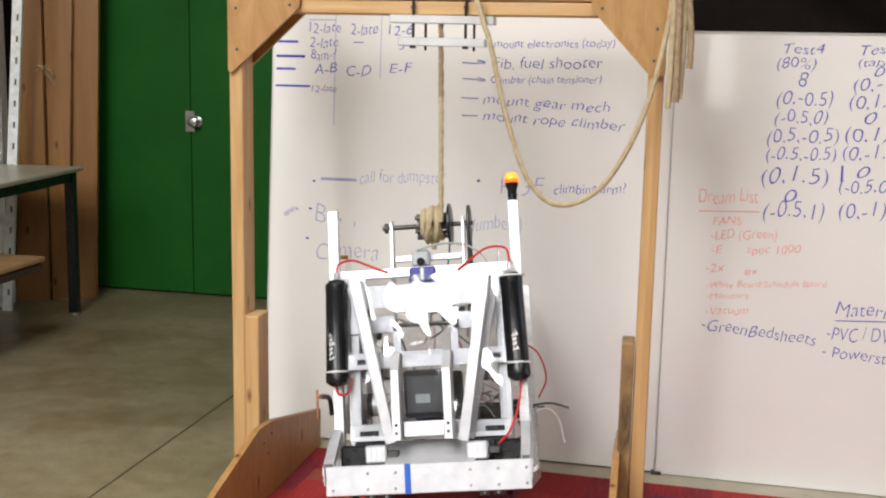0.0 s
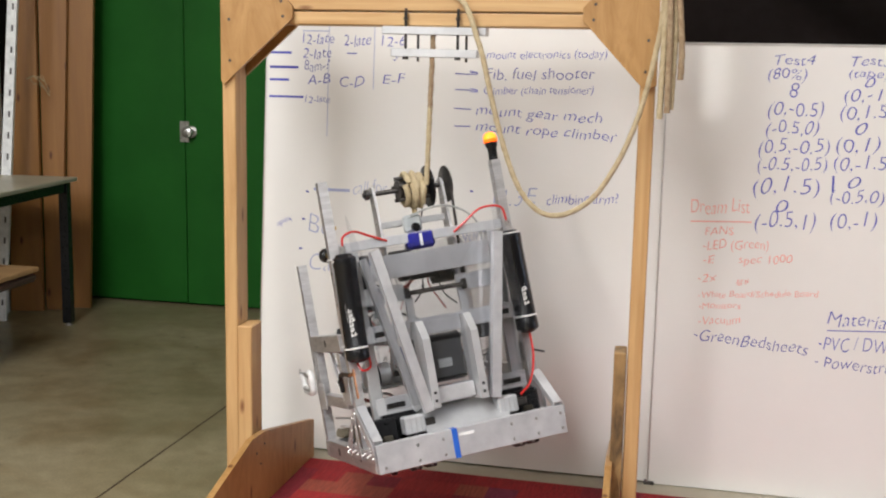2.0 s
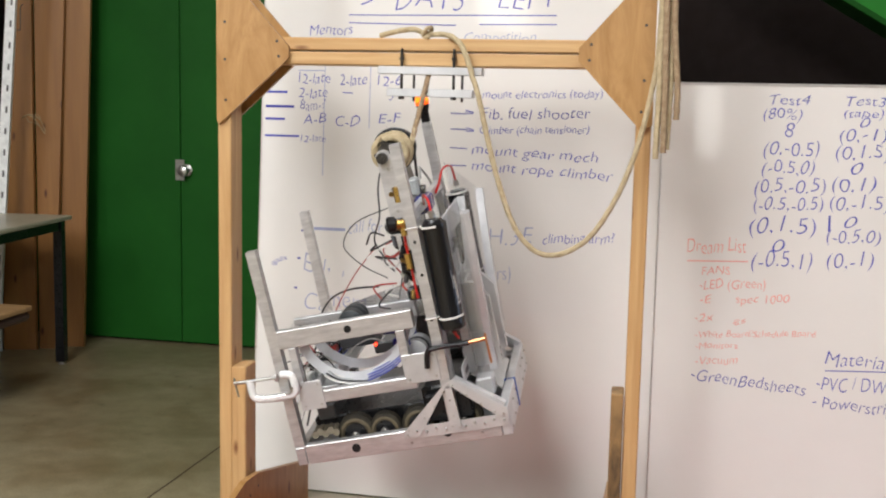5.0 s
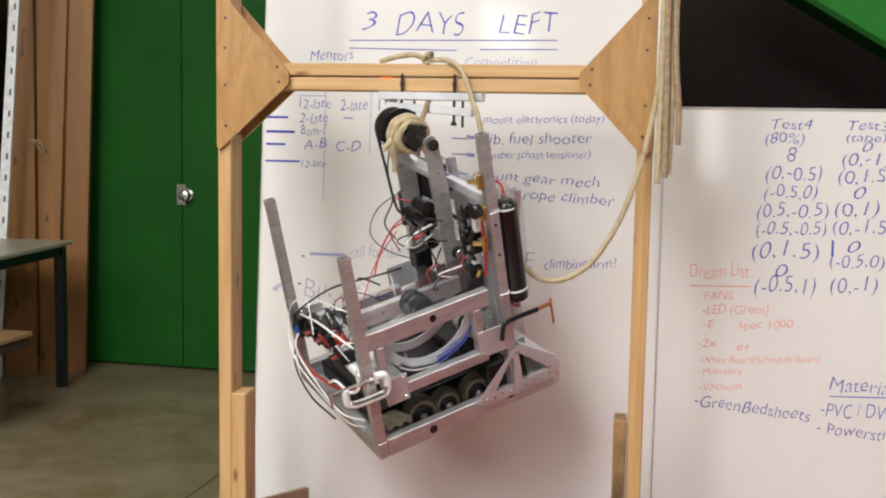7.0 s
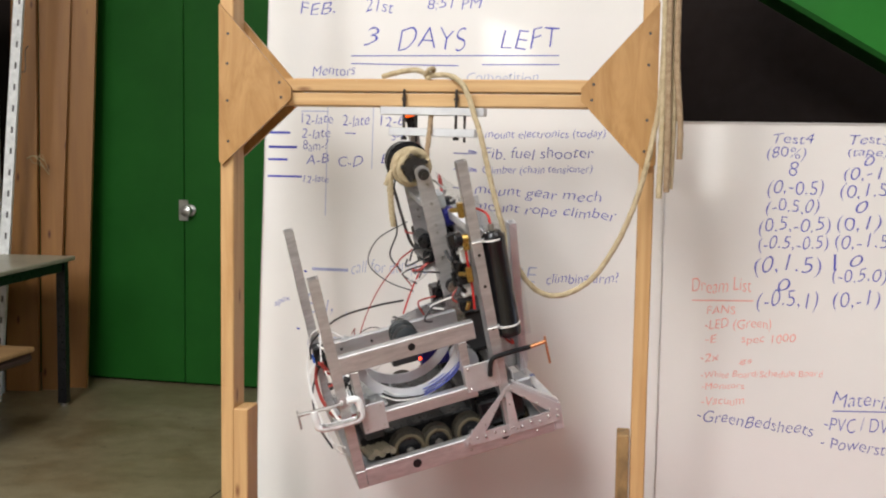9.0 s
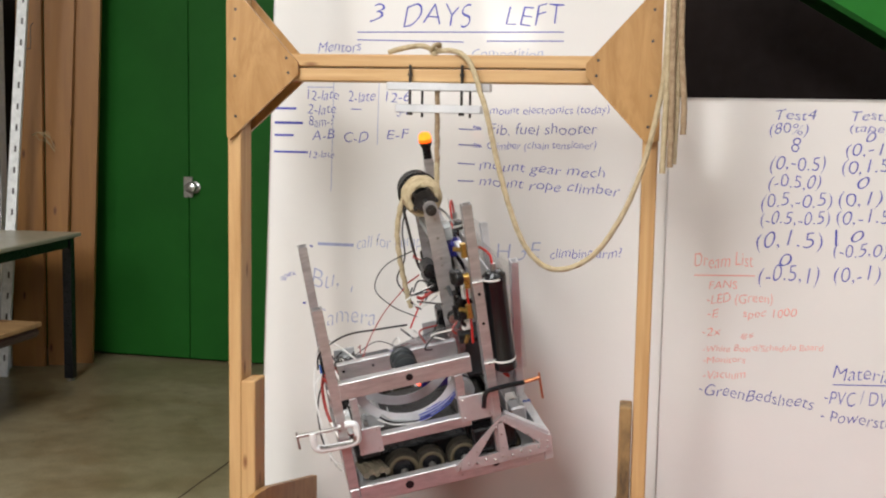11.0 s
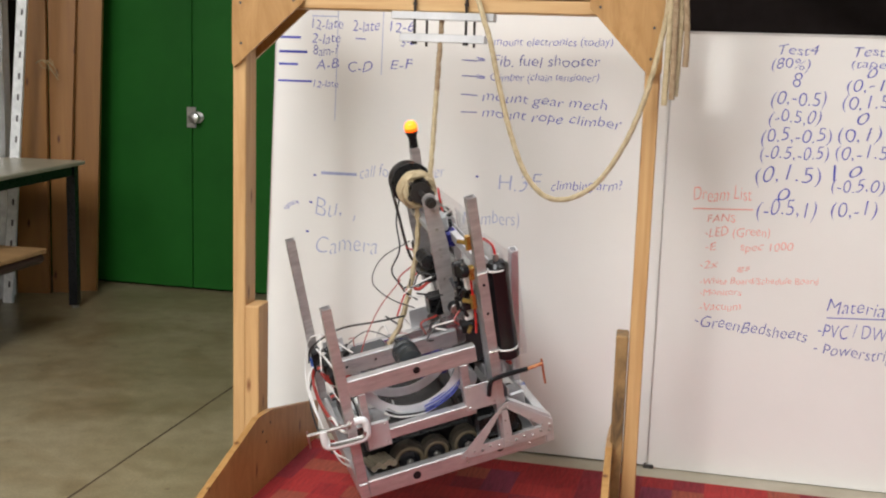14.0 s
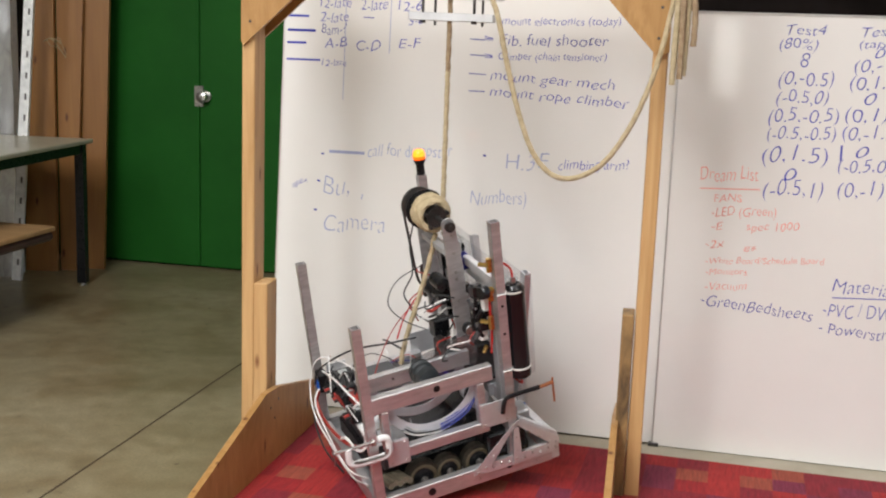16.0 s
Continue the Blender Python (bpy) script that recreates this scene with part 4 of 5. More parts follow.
    # maker's mark along the tank: slanted white strokes, with a thin line beside them
    marks = [(238, 1.4, 0.372, 0.43)]
    for k in range(8):
        z = 0.336 + 0.0118 * k
        tall = 30 if k in (0, 3, 7) else 20
        marks += [(246, tall, z, z + 0.003), (246 + tall * 0.1, 5, z, z + 0.008), (246 + tall * 0.62, 6, z + 0.001, z + 0.0085)]
        if k % 2:
            marks.append((248, tall * 0.7, z + 0.0062, z + 0.0085))
    for a0, wid, zz0, zz1 in marks:
        bm = bmesh.new()
        ring = []
        for zz in (zz0, zz1):
            sh = -s * 0.008 * (zz - 0.276) / 0.27
            ring.append([bm.verts.new((x + sh + 0.0303 * math.cos(radians(a0 + s * 8 + wid * i / 4)), 0.0848 + 0.0303 * math.sin(radians(a0 + s * 8 + wid * i / 4)), zz + 0.004 * i / 4)) for i in range(5)])
        for i in range(4):
            bm.faces.new((ring[0][i], ring[0][i + 1], ring[1][i + 1], ring[1][i]))
        rpart("print", bm, WHITE_WIRE, parent=tank)
    for z in (0.31, 0.53):
        tie = hose(((x - s * 0.03, 0.10, z), (s * 0.262, 0.118, z + 0.004), (s * 0.262, 0.147, z + 0.003)), 0.002, 4, 6)
        rpart("tie_strap", tie, WHITE_WIRE, smooth=True)

# cross members
rpart("top_crossbar", box(-0.232, 0.232, 0.121, 0.140, 0.546, 0.571), ALU_WHITE)
rpart("front_plate", box(-0.165, 0.165, 0.078, 0.083, 0.462, 0.522), ALU_WHITE, "bright aluminium front plate behind the clear sheet")
rpart("second_plate", box(-0.205, -0.082, 0.104, 0.110, 0.402, 0.446), ALU_WHITE)
rpart("second_plate", box(0.066, 0.19, 0.104, 0.110, 0.402, 0.446), ALU_WHITE)
rpart("black_channel", box(-0.045, 0.075, 0.15, 0.17, 0.450, 0.468, bevel=0.003), BLACK)
for x in (-0.088, 0.064):
    rpart("inner_post", box(x, x + 0.022, 0.09, 0.102, 0.30, 0.404), ALU_DULL)
silver = rpart("silver_motor", turned(((0, 0.02), (0.003, 0.03), (0.07, 0.03), (0.074, 0.02)), (-0.205, 0.20, 0.222), (1, 0.20, 0.222), 24), ALU_WHITE, "silver motor can with a black band", True)
rpart("black_band", turned(((0, 0.0302), (0.001, 0.0308), (0.014, 0.0308), (0.015, 0.0302)), (-0.180, 0.20, 0.222), (1, 0.20, 0.222), 24), BLACK, parent=silver, smooth=True)
for z0, y in ((0.309, 0.088), (0.128, 0.09)):
    plate = rpart("slotted_plate", box(-0.212, 0.212, y, y + 0.005, z0, z0 + 0.042), ALU_WHITE, "aluminium cross plate with black slots")
    for x in (-0.185, 0.145):
        rpart("slot", box(x, x + 0.05, y - 0.0008, y + 0.001, z0 + 0.013, z0 + 0.026, bevel=0), BLACK, parent=plate)
rpart("pivot_rod", cyl((-0.08, 0.088, 0.418), (0.08, 0.088, 0.418), 0.006, seg=12), DARK_STEEL)
for x in (-0.085, 0.075):
    rpart("rod_clamp", box(x, x + 0.012, 0.08, 0.098, 0.405, 0.432), DARK_STEEL)
# gear holder
for x in (-0.085, 0.048):
    rpart("holder_side", slab(((0.008, 0.128), (0.085, 0.128), (0.085, 0.345), (0.045, 0.345), (0.008, 0.30)), 0, x, x + 0.02), ALU_DULL, "tall grey side plate of the holder")
    for z in (0.145, 0.165):
        rpart("hole", cyl((x + 0.01, 0.0076, z), (x + 0.01, 0.0082, z), 0.004, seg=10), BLACK)
rpart("holder_shelf", box(-0.062, 0.045, 0.04, 0.11, 0.136, 0.173), ALU_WHITE)
rpart("holder_top", box(-0.062, 0.045, 0.065, 0.072, 0.308, 0.342), ALU_WHITE)
batt = rpart("black_box", box(-0.060, 0.043, 0.074, 0.17, 0.182, 0.302, bevel=0.006), GREY_PLASTIC, "dark grey plastic box with a pale label")
rpart("label", box(-0.032, 0.006, 0.0725, 0.0737, 0.218, 0.240, bevel=0), PALE_PLASTIC, parent=batt)
rpart("lid_lip", box(-0.062, 0.045, 0.071, 0.17, 0.286, 0.298, bevel=0.003), BLACK, parent=batt)
rpart("lid_lip", box(-0.062, 0.045, 0.071, 0.17, 0.186, 0.194, bevel=0.003), BLACK, parent=batt)
rpart("ramp_plate", slab(((0.018, 0.068), (0.10, 0.122), (0.10, 0.126), (0.018, 0.072)), 0, -0.11, 0.12), ALU_DULL)
for x in (-0.162, 0.098):
    piston = rpart("actuator", box(x, x + 0.055, 0.03, 0.075, 0.074, 0.118, bevel=0.004), ALU_WHITE, "small square pneumatic actuator")
    for dx in (0.014, 0.028, 0.042):
        rpart("rib", box(x + dx, x + dx + 0.003, 0.0285, 0.03, 0.078, 0.114, bevel=0), ALU_DULL, parent=piston)
    rpart("clevis", box(x + 0.055, x + 0.085, 0.04, 0.06, 0.085, 0.105, bevel=0.003), DARK_STEEL, parent=piston)
rpart("wheel_gearbox", box(-0.236, -0.165, 0.08, 0.2, 0.05, 0.12, bevel=0.006), BLACK, "black gearbox beside the wheel")
rpart("wheel_gearbox", box(0.165, 0.236, 0.08, 0.2, 0.05, 0.12, bevel=0.006), BLACK, "black gearbox beside the wheel")
sheet_bm = bmesh.new()
sheet = [[[sheet_bm.verts.new((-0.198 + 0.396 * i / 28, 0.050 + 0.0045 * noise.noise((i * 0.23, j * 0.17, 3.0)) - 0.010 * math.exp(-((i - 14) / 5.0) ** 2 - ((j - 17) / 4.0) ** 2) + dy, 0.14 + 0.40 * j / 28)) for i in range(29)] for j in range(29)] for dy in (0, 0.003)]
for j in range(28):
    for i in range(28):
        for k in (0, 1):
            sheet_bm.faces.new((sheet[k][j][i], sheet[k][j][i + 1], sheet[k][j + 1][i + 1], sheet[k][j + 1][i]))
for k in range(28):
    for e in (0, 28):
        sheet_bm.faces.new((sheet[0][e][k], sheet[0][e][k + 1], sheet[1][e][k + 1], sheet[1][e][k]))
        sheet_bm.faces.new((sheet[0][k][e], sheet[0][k + 1][e], sheet[1][k + 1][e], sheet[1][k][e]))
rpart("polycarbonate_front", sheet_bm, BUCKLED, "clear buckled polycarbonate sheet", True)
rpart("polycarbonate_side", slab(((0.012, 0.524), (0.02, 0.16), (0.10, 0.16), (0.10, 0.62)), 0, 0.2005, 0.203), POLYCARB, "clear polycarbonate side sheet")
rpart("polycarbonate_side", slab(((0.012, 0.524), (0.02, 0.25), (0.12, 0.25), (0.12, 0.64)), 0, -0.2015, -0.199), POLYCARB, "clear polycarbonate side sheet")

# small brackets and castors under the front bar
for x in (-0.165, -0.125, 0.125, 0.160):
    foot_piece = rpart("under_bracket", box(x, x + 0.03, 0.03, 0.06, -0.014, 0.003, bevel=0.003), DARK_STEEL)
    rpart("bolt_head", cyl((x + 0.015, 0.03, -0.006), (x + 0.015, 0.026, -0.006), 0.004, seg=8), STEEL, parent=foot_piece)
for x in (-0.2, 0.2):
    rpart("castor_wheel", turned(((0, 0.012), (0.003, 0.016), (0.015, 0.016), (0.018, 0.012)), (x - 0.009, 0.075, -0.004), (1, 0.075, -0.004), 18), BLACK, "small black castor wheel", True)

# sensor and blue taped block on the crossbar
rpart("taped_block", box(-0.044, 0.034, 0.116, 0.156, 0.527, 0.572, bevel=0.008), BLUE_CLOTH, "block wrapped in dark blue tape")
rpart("tape_label", box(-0.010, -0.002, 0.1145, 0.1155, 0.534, 0.566, bevel=0), WHITE_PLASTIC)
sensor = rpart("camera_sensor", box(-0.036, 0.012, 0.138, 0.165, 0.573, 0.618, bevel=0.006), PALE_PLASTIC, "small pale grey camera box with black lens")
rpart("lens", cyl((-0.010, 0.138, 0.586), (-0.010, 0.125, 0.584), 0.011, seg=16), BLACK, parent=sensor)

# winch arms, shaft, chain and motors
for x, z0 in ((-0.095, 0.335), (0.103, 0.385)):
    out = [(0.168, z0), (0.204, z0), (0.212, 0.56), (0.2155, 0.69)]
    out += [(0.198 + 0.0195 * math.cos(radians(a)), 0.69 + 0.0195 * math.sin(radians(a))) for a in range(15, 180, 15)] + [(0.1785, 0.69), (0.165, 0.56)]
    rpart("winch_arm", slab(out, 0, x - 0.0035, x + 0.0035), ALU, "rounded aluminium winch arm")
    for z in (0.66, 0.61, 0.555, 0.535, 0.47):
        rpart("bolt_head", cyl((x - 0.0035, 0.19, z), (x - 0.006, 0.19, z), 0.004, seg=8), STEEL)
rpart("arm_spacer", box(-0.088, 0.096, 0.186, 0.206, 0.595, 0.612), ALU_DULL)
for x, y, z in ((-0.075, 0.219, 0.514), (0.03, 0.205, 0.45), (-0.06, 0.212, 0.47)):
    rpart("winch_motor", turned(((0, 0.010), (0.005, 0.020), (0.065, 0.020), (0.07, 0.014)), (x, y, z), (x + 1, y, z), 22), BLACK, "black winch motor", True)
rpart("gearbox", box(0.108, 0.122, 0.165, 0.215, 0.41, 0.51, bevel=0.004), DARK_STEEL)
dial = rpart("regulator", turned(((0, 0.012), (0.004, 0.017), (0.022, 0.017), (0.026, 0.014), (0.026, 0.009), (0.022, 0.008)), (-0.135, 0.188, 0.407), (-1, 0.188, 0.407), 22), BLACK, "black regulator knob with a hollow end", True)
rpart("rim", turned(((0, 0.0145), (0.001, 0.0155), (0.003, 0.0145)), (-0.1595, 0.188, 0.407), (-1, 0.188, 0.407), 22), STEEL, parent=dial, smooth=True)
rpart("chain", hose(((0.118, 0.155, 0.69), (0.118, 0.165, 0.6), (0.118, 0.18, 0.47), (0.118, 0.2, 0.445), (0.118, 0.225, 0.47), (0.118, 0.238, 0.6), (0.118, 0.246, 0.69)), 0.004, 8, 6), DARK_STEEL, "thin dark chain")
drum = thing("winch_drum", pose(0, 0.192, 0.69), "", "")
drum.name = "winch_drum"
drum.parent = robot
for key in ("category",):
    if key in drum:
        del drum[key]
rpart("shaft", cyl((-0.118, 0, 0), (0.126, 0, 0), 0.0065, seg=14), DARK_STEEL, parent=drum)
rpart("shaft_collar", cyl((-0.112, 0, 0), (-0.1025, 0, 0), 0.014, seg=14), DARK_STEEL, parent=drum)
rpart("flange", turned(((0, 0.050), (0.002, 0.056), (0.007, 0.056), (0.009, 0.050)), (0.060, 0, 0), (1, 0, 0), 32), BLACK, parent=drum, label="black drum flange", smooth=True)
rpart("flange", turned(((0, 0.028), (0.005, 0.028)), (-0.022, 0, 0), (1, 0, 0), 24), DARK_STEEL, parent=drum)
rpart("sprocket", turned(((0, 0.046), (0.002, 0.049), (0.006, 0.049), (0.008, 0.046)), (0.112, 0, 0), (1, 0, 0), 30), DARK_STEEL, parent=drum, label="dark chain sprocket", smooth=True)
rpart("core", cyl((-0.018, 0, 0), (0.06, 0, 0), 0.024, seg=20), DARK_STEEL, parent=drum)
for a in range(0, 360, 72):
    y, z = 0.031 * math.cos(radians(a)), 0.031 * math.sin(radians(a))
    rpart("peg", cyl((-0.026, y, z), (0.06, y, z), 0.0055, seg=10), DARK_STEEL, parent=drum)
wraps = bmesh.new()
turn_pts = []
for i in range(0, 360 * 5 + 1, 30):
    a, lay_n = radians(i), i / 360
    r = 0.037 + 0.003 * math.sin(i * 0.017) + (0.007 if lay_n > 3 else 0)
    x = -0.010 + 0.052 * (lay_n / 3 if lay_n <= 3 else 1 - (lay_n - 3) / 2.6) + 0.004 * math.sin(i * 0.021)
    turn_pts.append((x, r * math.cos(a), r * math.sin(a)))
add_hose(wraps, turn_pts, 0.0082, 4, 8, 0.08)
rpart("rope_winding", wraps, ROPE, parent=drum, label="beige rope wound in loose turns on the drum", smooth=True)

# beacon on the right upright
neck = rpart("beacon_neck", turned(((0, 0.0125), (0.03, 0.0125), (0.04, 0.017), (0.048, 0.0185)), (0.2465, 0.131, 0.728), (0.2465, 0.131, 1), 18), BLACK, "black beacon socket", True)
dome = rpart("beacon_dome", turned(((0, 0.0175), (0.003, 0.019), (0.010, 0.0188)), (0.2465, 0.131, 0.775), (0.2465, 0.131, 1), 18), BEACON, "red-orange base ring of the lit beacon", True)
rpart("beacon_lens", turned(((0, 0.0188), (0.008, 0.0176), (0.013, 0.0155), (0.017, 0.011), (0.019, 0.004)), (0.2465, 0.131, 0.7853), (0.2465, 0.131, 1), 18), BEACON_TOP, "glowing amber beacon lens", True, dome)

# curved ball chute under the upper rails
FROSTED = mottled("milky_polycarbonate", (0.56, 0.57, 0.60), (0.68, 0.69, 0.71), 20, 0.35)
for x0, x1, mat, r in ((-0.217, -0.213, FROSTED, 0.150), (-0.112, -0.108, FROSTED, 0.150)):
    bm = bmesh.new()
    rings = []
    for k in range(19):
        a = radians(180 + k * 10)
        rings.append([bm.verts.new((x, 0.345 + rr * math.cos(a), 0.315 + rr * 0.92 * math.sin(a))) for x, rr in ((x0, r), (x1, r), (x1, r - 0.026), (x0, r - 0.026))])
    for a, b in zip(rings, rings[1:]):
        for i in range(4):
            bm.faces.new((a[i], a[(i + 1) % 4], b[(i + 1) % 4], b[i]))
    rpart("chute_rib", bm, mat, "curved milky plastic chute rib")
bm = bmesh.new()
rings = [[bm.verts.new((x, 0.345 + 0.152 * math.cos(radians(180 + k * 10)), 0.315 + 0.14 * math.sin(radians(180 + k * 10)))) for x in (-0.225, -0.10)] for k in range(19)]
for a, b in zip(rings, rings[1:]):
    bm.faces.new((a[0], a[1], b[1], b[0]))
rpart("chute_sheet", bm, POLYCARB, "curved clear polycarbonate chute", True)
rpart("top_sheet", box(-0.234, -0.136, 0.18, 0.50, 0.338, 0.341, bevel=0), POLYCARB, "clear polycarbonate cover")
intake = rpart("fan_motor", turned(((0, 0.02), (0.004, 0.032), (0.018, 0.034), (0.022, 0.030), (0.03, 0.034), (0.044, 0.034), (0.05, 0.030), (0.058, 0.034), (0.08, 0.032), (0.085, 0.02)), (-0.137, 0.343, 0.324), (-0.137 - 1, 0.343, 0.324), 26), plain("grey_green_plastic", (0.018, 0.022, 0.024), 0.5), "ribbed dark grey motor on the side rail", True)
rpart("rail_hole", cyl((-0.2607, 0.343, 0.322), (-0.2614, 0.343, 0.322), 0.0095, seg=16), BLACK)

# electronics in the body and at the rear
for x, y, z, dx, dy, dz, mat in ((0.06, 0.30, 0.19, 0.10, 0.12, 0.03, GREY_PLASTIC), (-0.02, 0.25, 0.2, 0.07, 0.08, 0.05, BLUE_CLOTH), 
                                 (0.12, 0.49, 0.195, 0.08, 0.05, 0.045, BLACK), (0.03, 0.485, 0.195, 0.09, 0.028, 0.022, RED_WIRE), (0.02, 0.47, 0.166, 0.42, 0.1, 0.006, ALU_DULL), (0.20, 0.535, 0.195, 0.045, 0.03, 0.06, BLACK), (-0.12, 0.515, 0.178, 0.07, 0.02, 0.018, WHITE_PLASTIC), (-0.09, 0.46, 0.185, 0.06, 0.06, 0.03, WHITE_PLASTIC),
                                 (-0.17, 0.165, 0.46, 0.03, 0.04, 0.05, BLACK), (-0.19, 0.165, 0.40, 0.02, 0.025, 0.03, WHITE_PLASTIC), (-0.215, 0.17, 0.44, 0.02, 0.03, 0.03, BLACK), (-0.20, 0.175, 0.535, 0.025, 0.03, 0.035, BLACK), (-0.205, 0.155, 0.495, 0.02, 0.025, 0.04, WHITE_PLASTIC), (-0.185, 0.17, 0.365, 0.03, 0.04, 0.03, BLACK), (-0.16, 0.165, 0.515, 0.025, 0.03, 0.035, GREY_PLASTIC),
                                 # the wide black box also puts the dark interior's shade over the belly plate
                                 (0.0, 0.33, 0.06, 0.34, 0.36, 0.05, BLACK), (-0.03, 0.47, 0.10, 0.3, 0.05, 0.04, GREY_PLASTIC), (0.13, 0.17, 0.30, 0.05, 0.05, 0.06, BLACK)):
    rpart("electronics_box", box(x - dx / 2, x + dx / 2, y - dy / 2, y + dy / 2, z - dz / 2, z + dz / 2, bevel=0.004), mat)
for x, y, z, dx, dy, dz, mat in ((-0.04, 0.28, 0.262, 0.07, 0.06, 0.035, BLUE_CLOTH), (0.05, 0.40, 0.23, 0.1, 0.1, 0.05, GREY_PLASTIC), (0.0, 0.2, 0.25, 0.16, 0.03, 0.1, DARK_STEEL), (-0.15, 0.15, 0.10, 0.10, 0.12, 0.06, BLACK), (0.15, 0.15, 0.10, 0.10, 0.12, 0.06, BLACK), (0.0, 0.16, 0.075, 0.2, 0.1, 0.06, DARK_STEEL)):
    rpart("mechanism_block", box(x - dx / 2, x + dx / 2, y - dy / 2, y + dy / 2, z - dz / 2, z + dz / 2, bevel=0.006), mat)
for i in range(5):
    rpart("roller", cyl((-0.235, 0.44 + 0.014 * i, 0.062 + 0.007 * (i % 2)), (-0.15, 0.46 + 0.012 * i, 0.055), 0.009, seg=12), plain("tan_roller", (0.17, 0.145, 0.10), 0.6), "tan plastic roller")
rpart("indicator", cyl((-0.15, 0.31, 0.245), (-0.155, 0.31, 0.245), 0.004, seg=10), LED_RED, "tiny glowing red indicator")
for z, y in ((0.615, 0.152), (0.535, 0.155), (0.455, 0.16)):
    b = rpart("brass_fitting", cyl((-0.243, y, z - 0.018), (-0.243, y, z + 0.018), 0.0085, seg=6), BRASS, "brass pneumatic fitting")
    rpart("nozzle", cyl((-0.243, y, z), (-0.22, y + 0.02, z), 0.006, seg=8), BRASS, parent=b)
gauge = rpart("pressure_gauge", turned(((0, 0.013), (0.004, 0.0185), (0.020, 0.0185), (0.024, 0.015)), (-0.250, 0.168, 0.548), (-0.258, 0.196, 0.552), 22), BLACK, "black pressure gauge with brass stem")
rpart("gauge_stem", cyl((-0.249, 0.170, 0.548), (-0.246, 0.150, 0.546), 0.010, seg=10), BRASS, parent=gauge)


def cable(name, points, r, mat, label=""):
    return rpart(name, hose(points, r, 8, 7), mat, label, True)


cable("red_tube", ((-0.232, 0.082, 0.56), (-0.225, 0.085, 0.585), (-0.19, 0.10, 0.595), (-0.15, 0.11, 0.58), (-0.10, 0.12, 0.56)), 0.0032, RED_TUBE)
cable("red_tube", ((0.232, 0.082, 0.56), (0.222, 0.085, 0.60), (0.17, 0.10, 0.605), (0.12, 0.11, 0.575), (0.09, 0.12, 0.555)), 0.0032, RED_TUBE)
cable("red_tube", ((-0.245, 0.09, 0.275), (-0.235, 0.08, 0.25), (-0.21, 0.09, 0.255), (-0.205, 0.11, 0.29)), 0.0032, RED_TUBE)
cable("red_tube", ((0.245, 0.09, 0.275), (0.235, 0.07, 0.2), (0.21, 0.06, 0.14), (0.18, 0.07, 0.11)), 0.0032, RED_TUBE)
cable("red_tube", ((-0.232, 0.152, 0.55), (-0.238, 0.158, 0.5), (-0.236, 0.158, 0.42), (-0.226, 0.16, 0.36)), 0.0032, RED_TUBE)
cable("red_tube", ((0.255, 0.15, 0.36), (0.29, 0.18, 0.33), (0.305, 0.22, 0.27), (0.28, 0.26, 0.22)), 0.0025, RED_TUBE)
cable("white_cable", ((-0.21, 0.555, 0.075), (-0.12, 0.57, 0.055), (0.02, 0.58, 0.08), (0.15, 0.585, 0.12), (0.22, 0.57, 0.18), (0.225, 0.54, 0.25), (0.17, 0.50, 0.27), (0.05, 0.45, 0.26)), 0.0023, WHITE_WIRE, "loose white cable loop")
cable("white_cable", ((-0.22, 0.555, 0.10), (-0.12, 0.58, 0.085), (0.03, 0.585, 0.12), (0.16, 0.575, 0.165), (0.22, 0.5, 0.2)), 0.0026, WHITE_WIRE, "loose white cable loop")
cable("black_cable", ((0.20, 0.56, 0.19), (0.17, 0.545, 0.25), (0.08, 0.47, 0.325), (-0.02, 0.38, 0.365), (-0.02, 0.30, 0.36)), 0.0027, BLACK_WIRE, "arching black cable")
cable("black_cable", ((-0.05, 0.575, 0.03), (0.08, 0.59, 0.05), (0.20, 0.575, 0.10), (0.23, 0.52, 0.18)), 0.0028, BLACK_WIRE)
cable("black_cable", ((0.06, 0.24, 0.66), (0.05, 0.262, 0.60), (0.03, 0.27, 0.53), (0.04, 0.30, 0.47), (0.03, 0.28, 0.42)), 0.0022, BLACK_WIRE)
cable("black_cable", ((0.02, 0.24, 0.55), (0.0, 0.33, 0.53), (-0.02, 0.37, 0.48), (-0.02, 0.33, 0.42), (-0.03, 0.27, 0.38)), 0.0015, BLACK_WIRE)
cable("grey_cable", ((-0.02, 0.13, 0.615), (0.05, 0.14, 0.63), (0.12, 0.15, 0.62), (0.17, 0.14, 0.57), (0.17, 0.13, 0.46)), 0.003, plain("grey_wire", (0.35, 0.35, 0.33), 0.5))
cable("red_wire", ((0.205, 0.545, 0.17), (0.215, 0.558, 0.12), (0.12, 0.56, 0.095), (-0.02, 0.55, 0.105), (-0.10, 0.53, 0.125), (-0.16, 0.50, 0.15)), 0.005, RED_WIRE, "thick red battery cable")
cable("white_cable", ((0.20, 0.53, 0.225), (0.10, 0.52, 0.235), (-0.02, 0.505, 0.225), (-0.06, 0.49, 0.21)), 0.003, WHITE_WIRE)
cable("white_cable", ((-0.02, 0.56, 0.12), (-0.06, 0.555, 0.14), (-0.12, 0.545, 0.13), (-0.15, 0.53, 0.15), (-0.10, 0.51, 0.17)), 0.0042, WHITE_WIRE)
for x in (0.19, 0.205):
    rpart("blue_pin", cyl((x, 0.551, 0.175), (x, 0.551, 0.20), 0.004, seg=8), BLUE_TAPE)
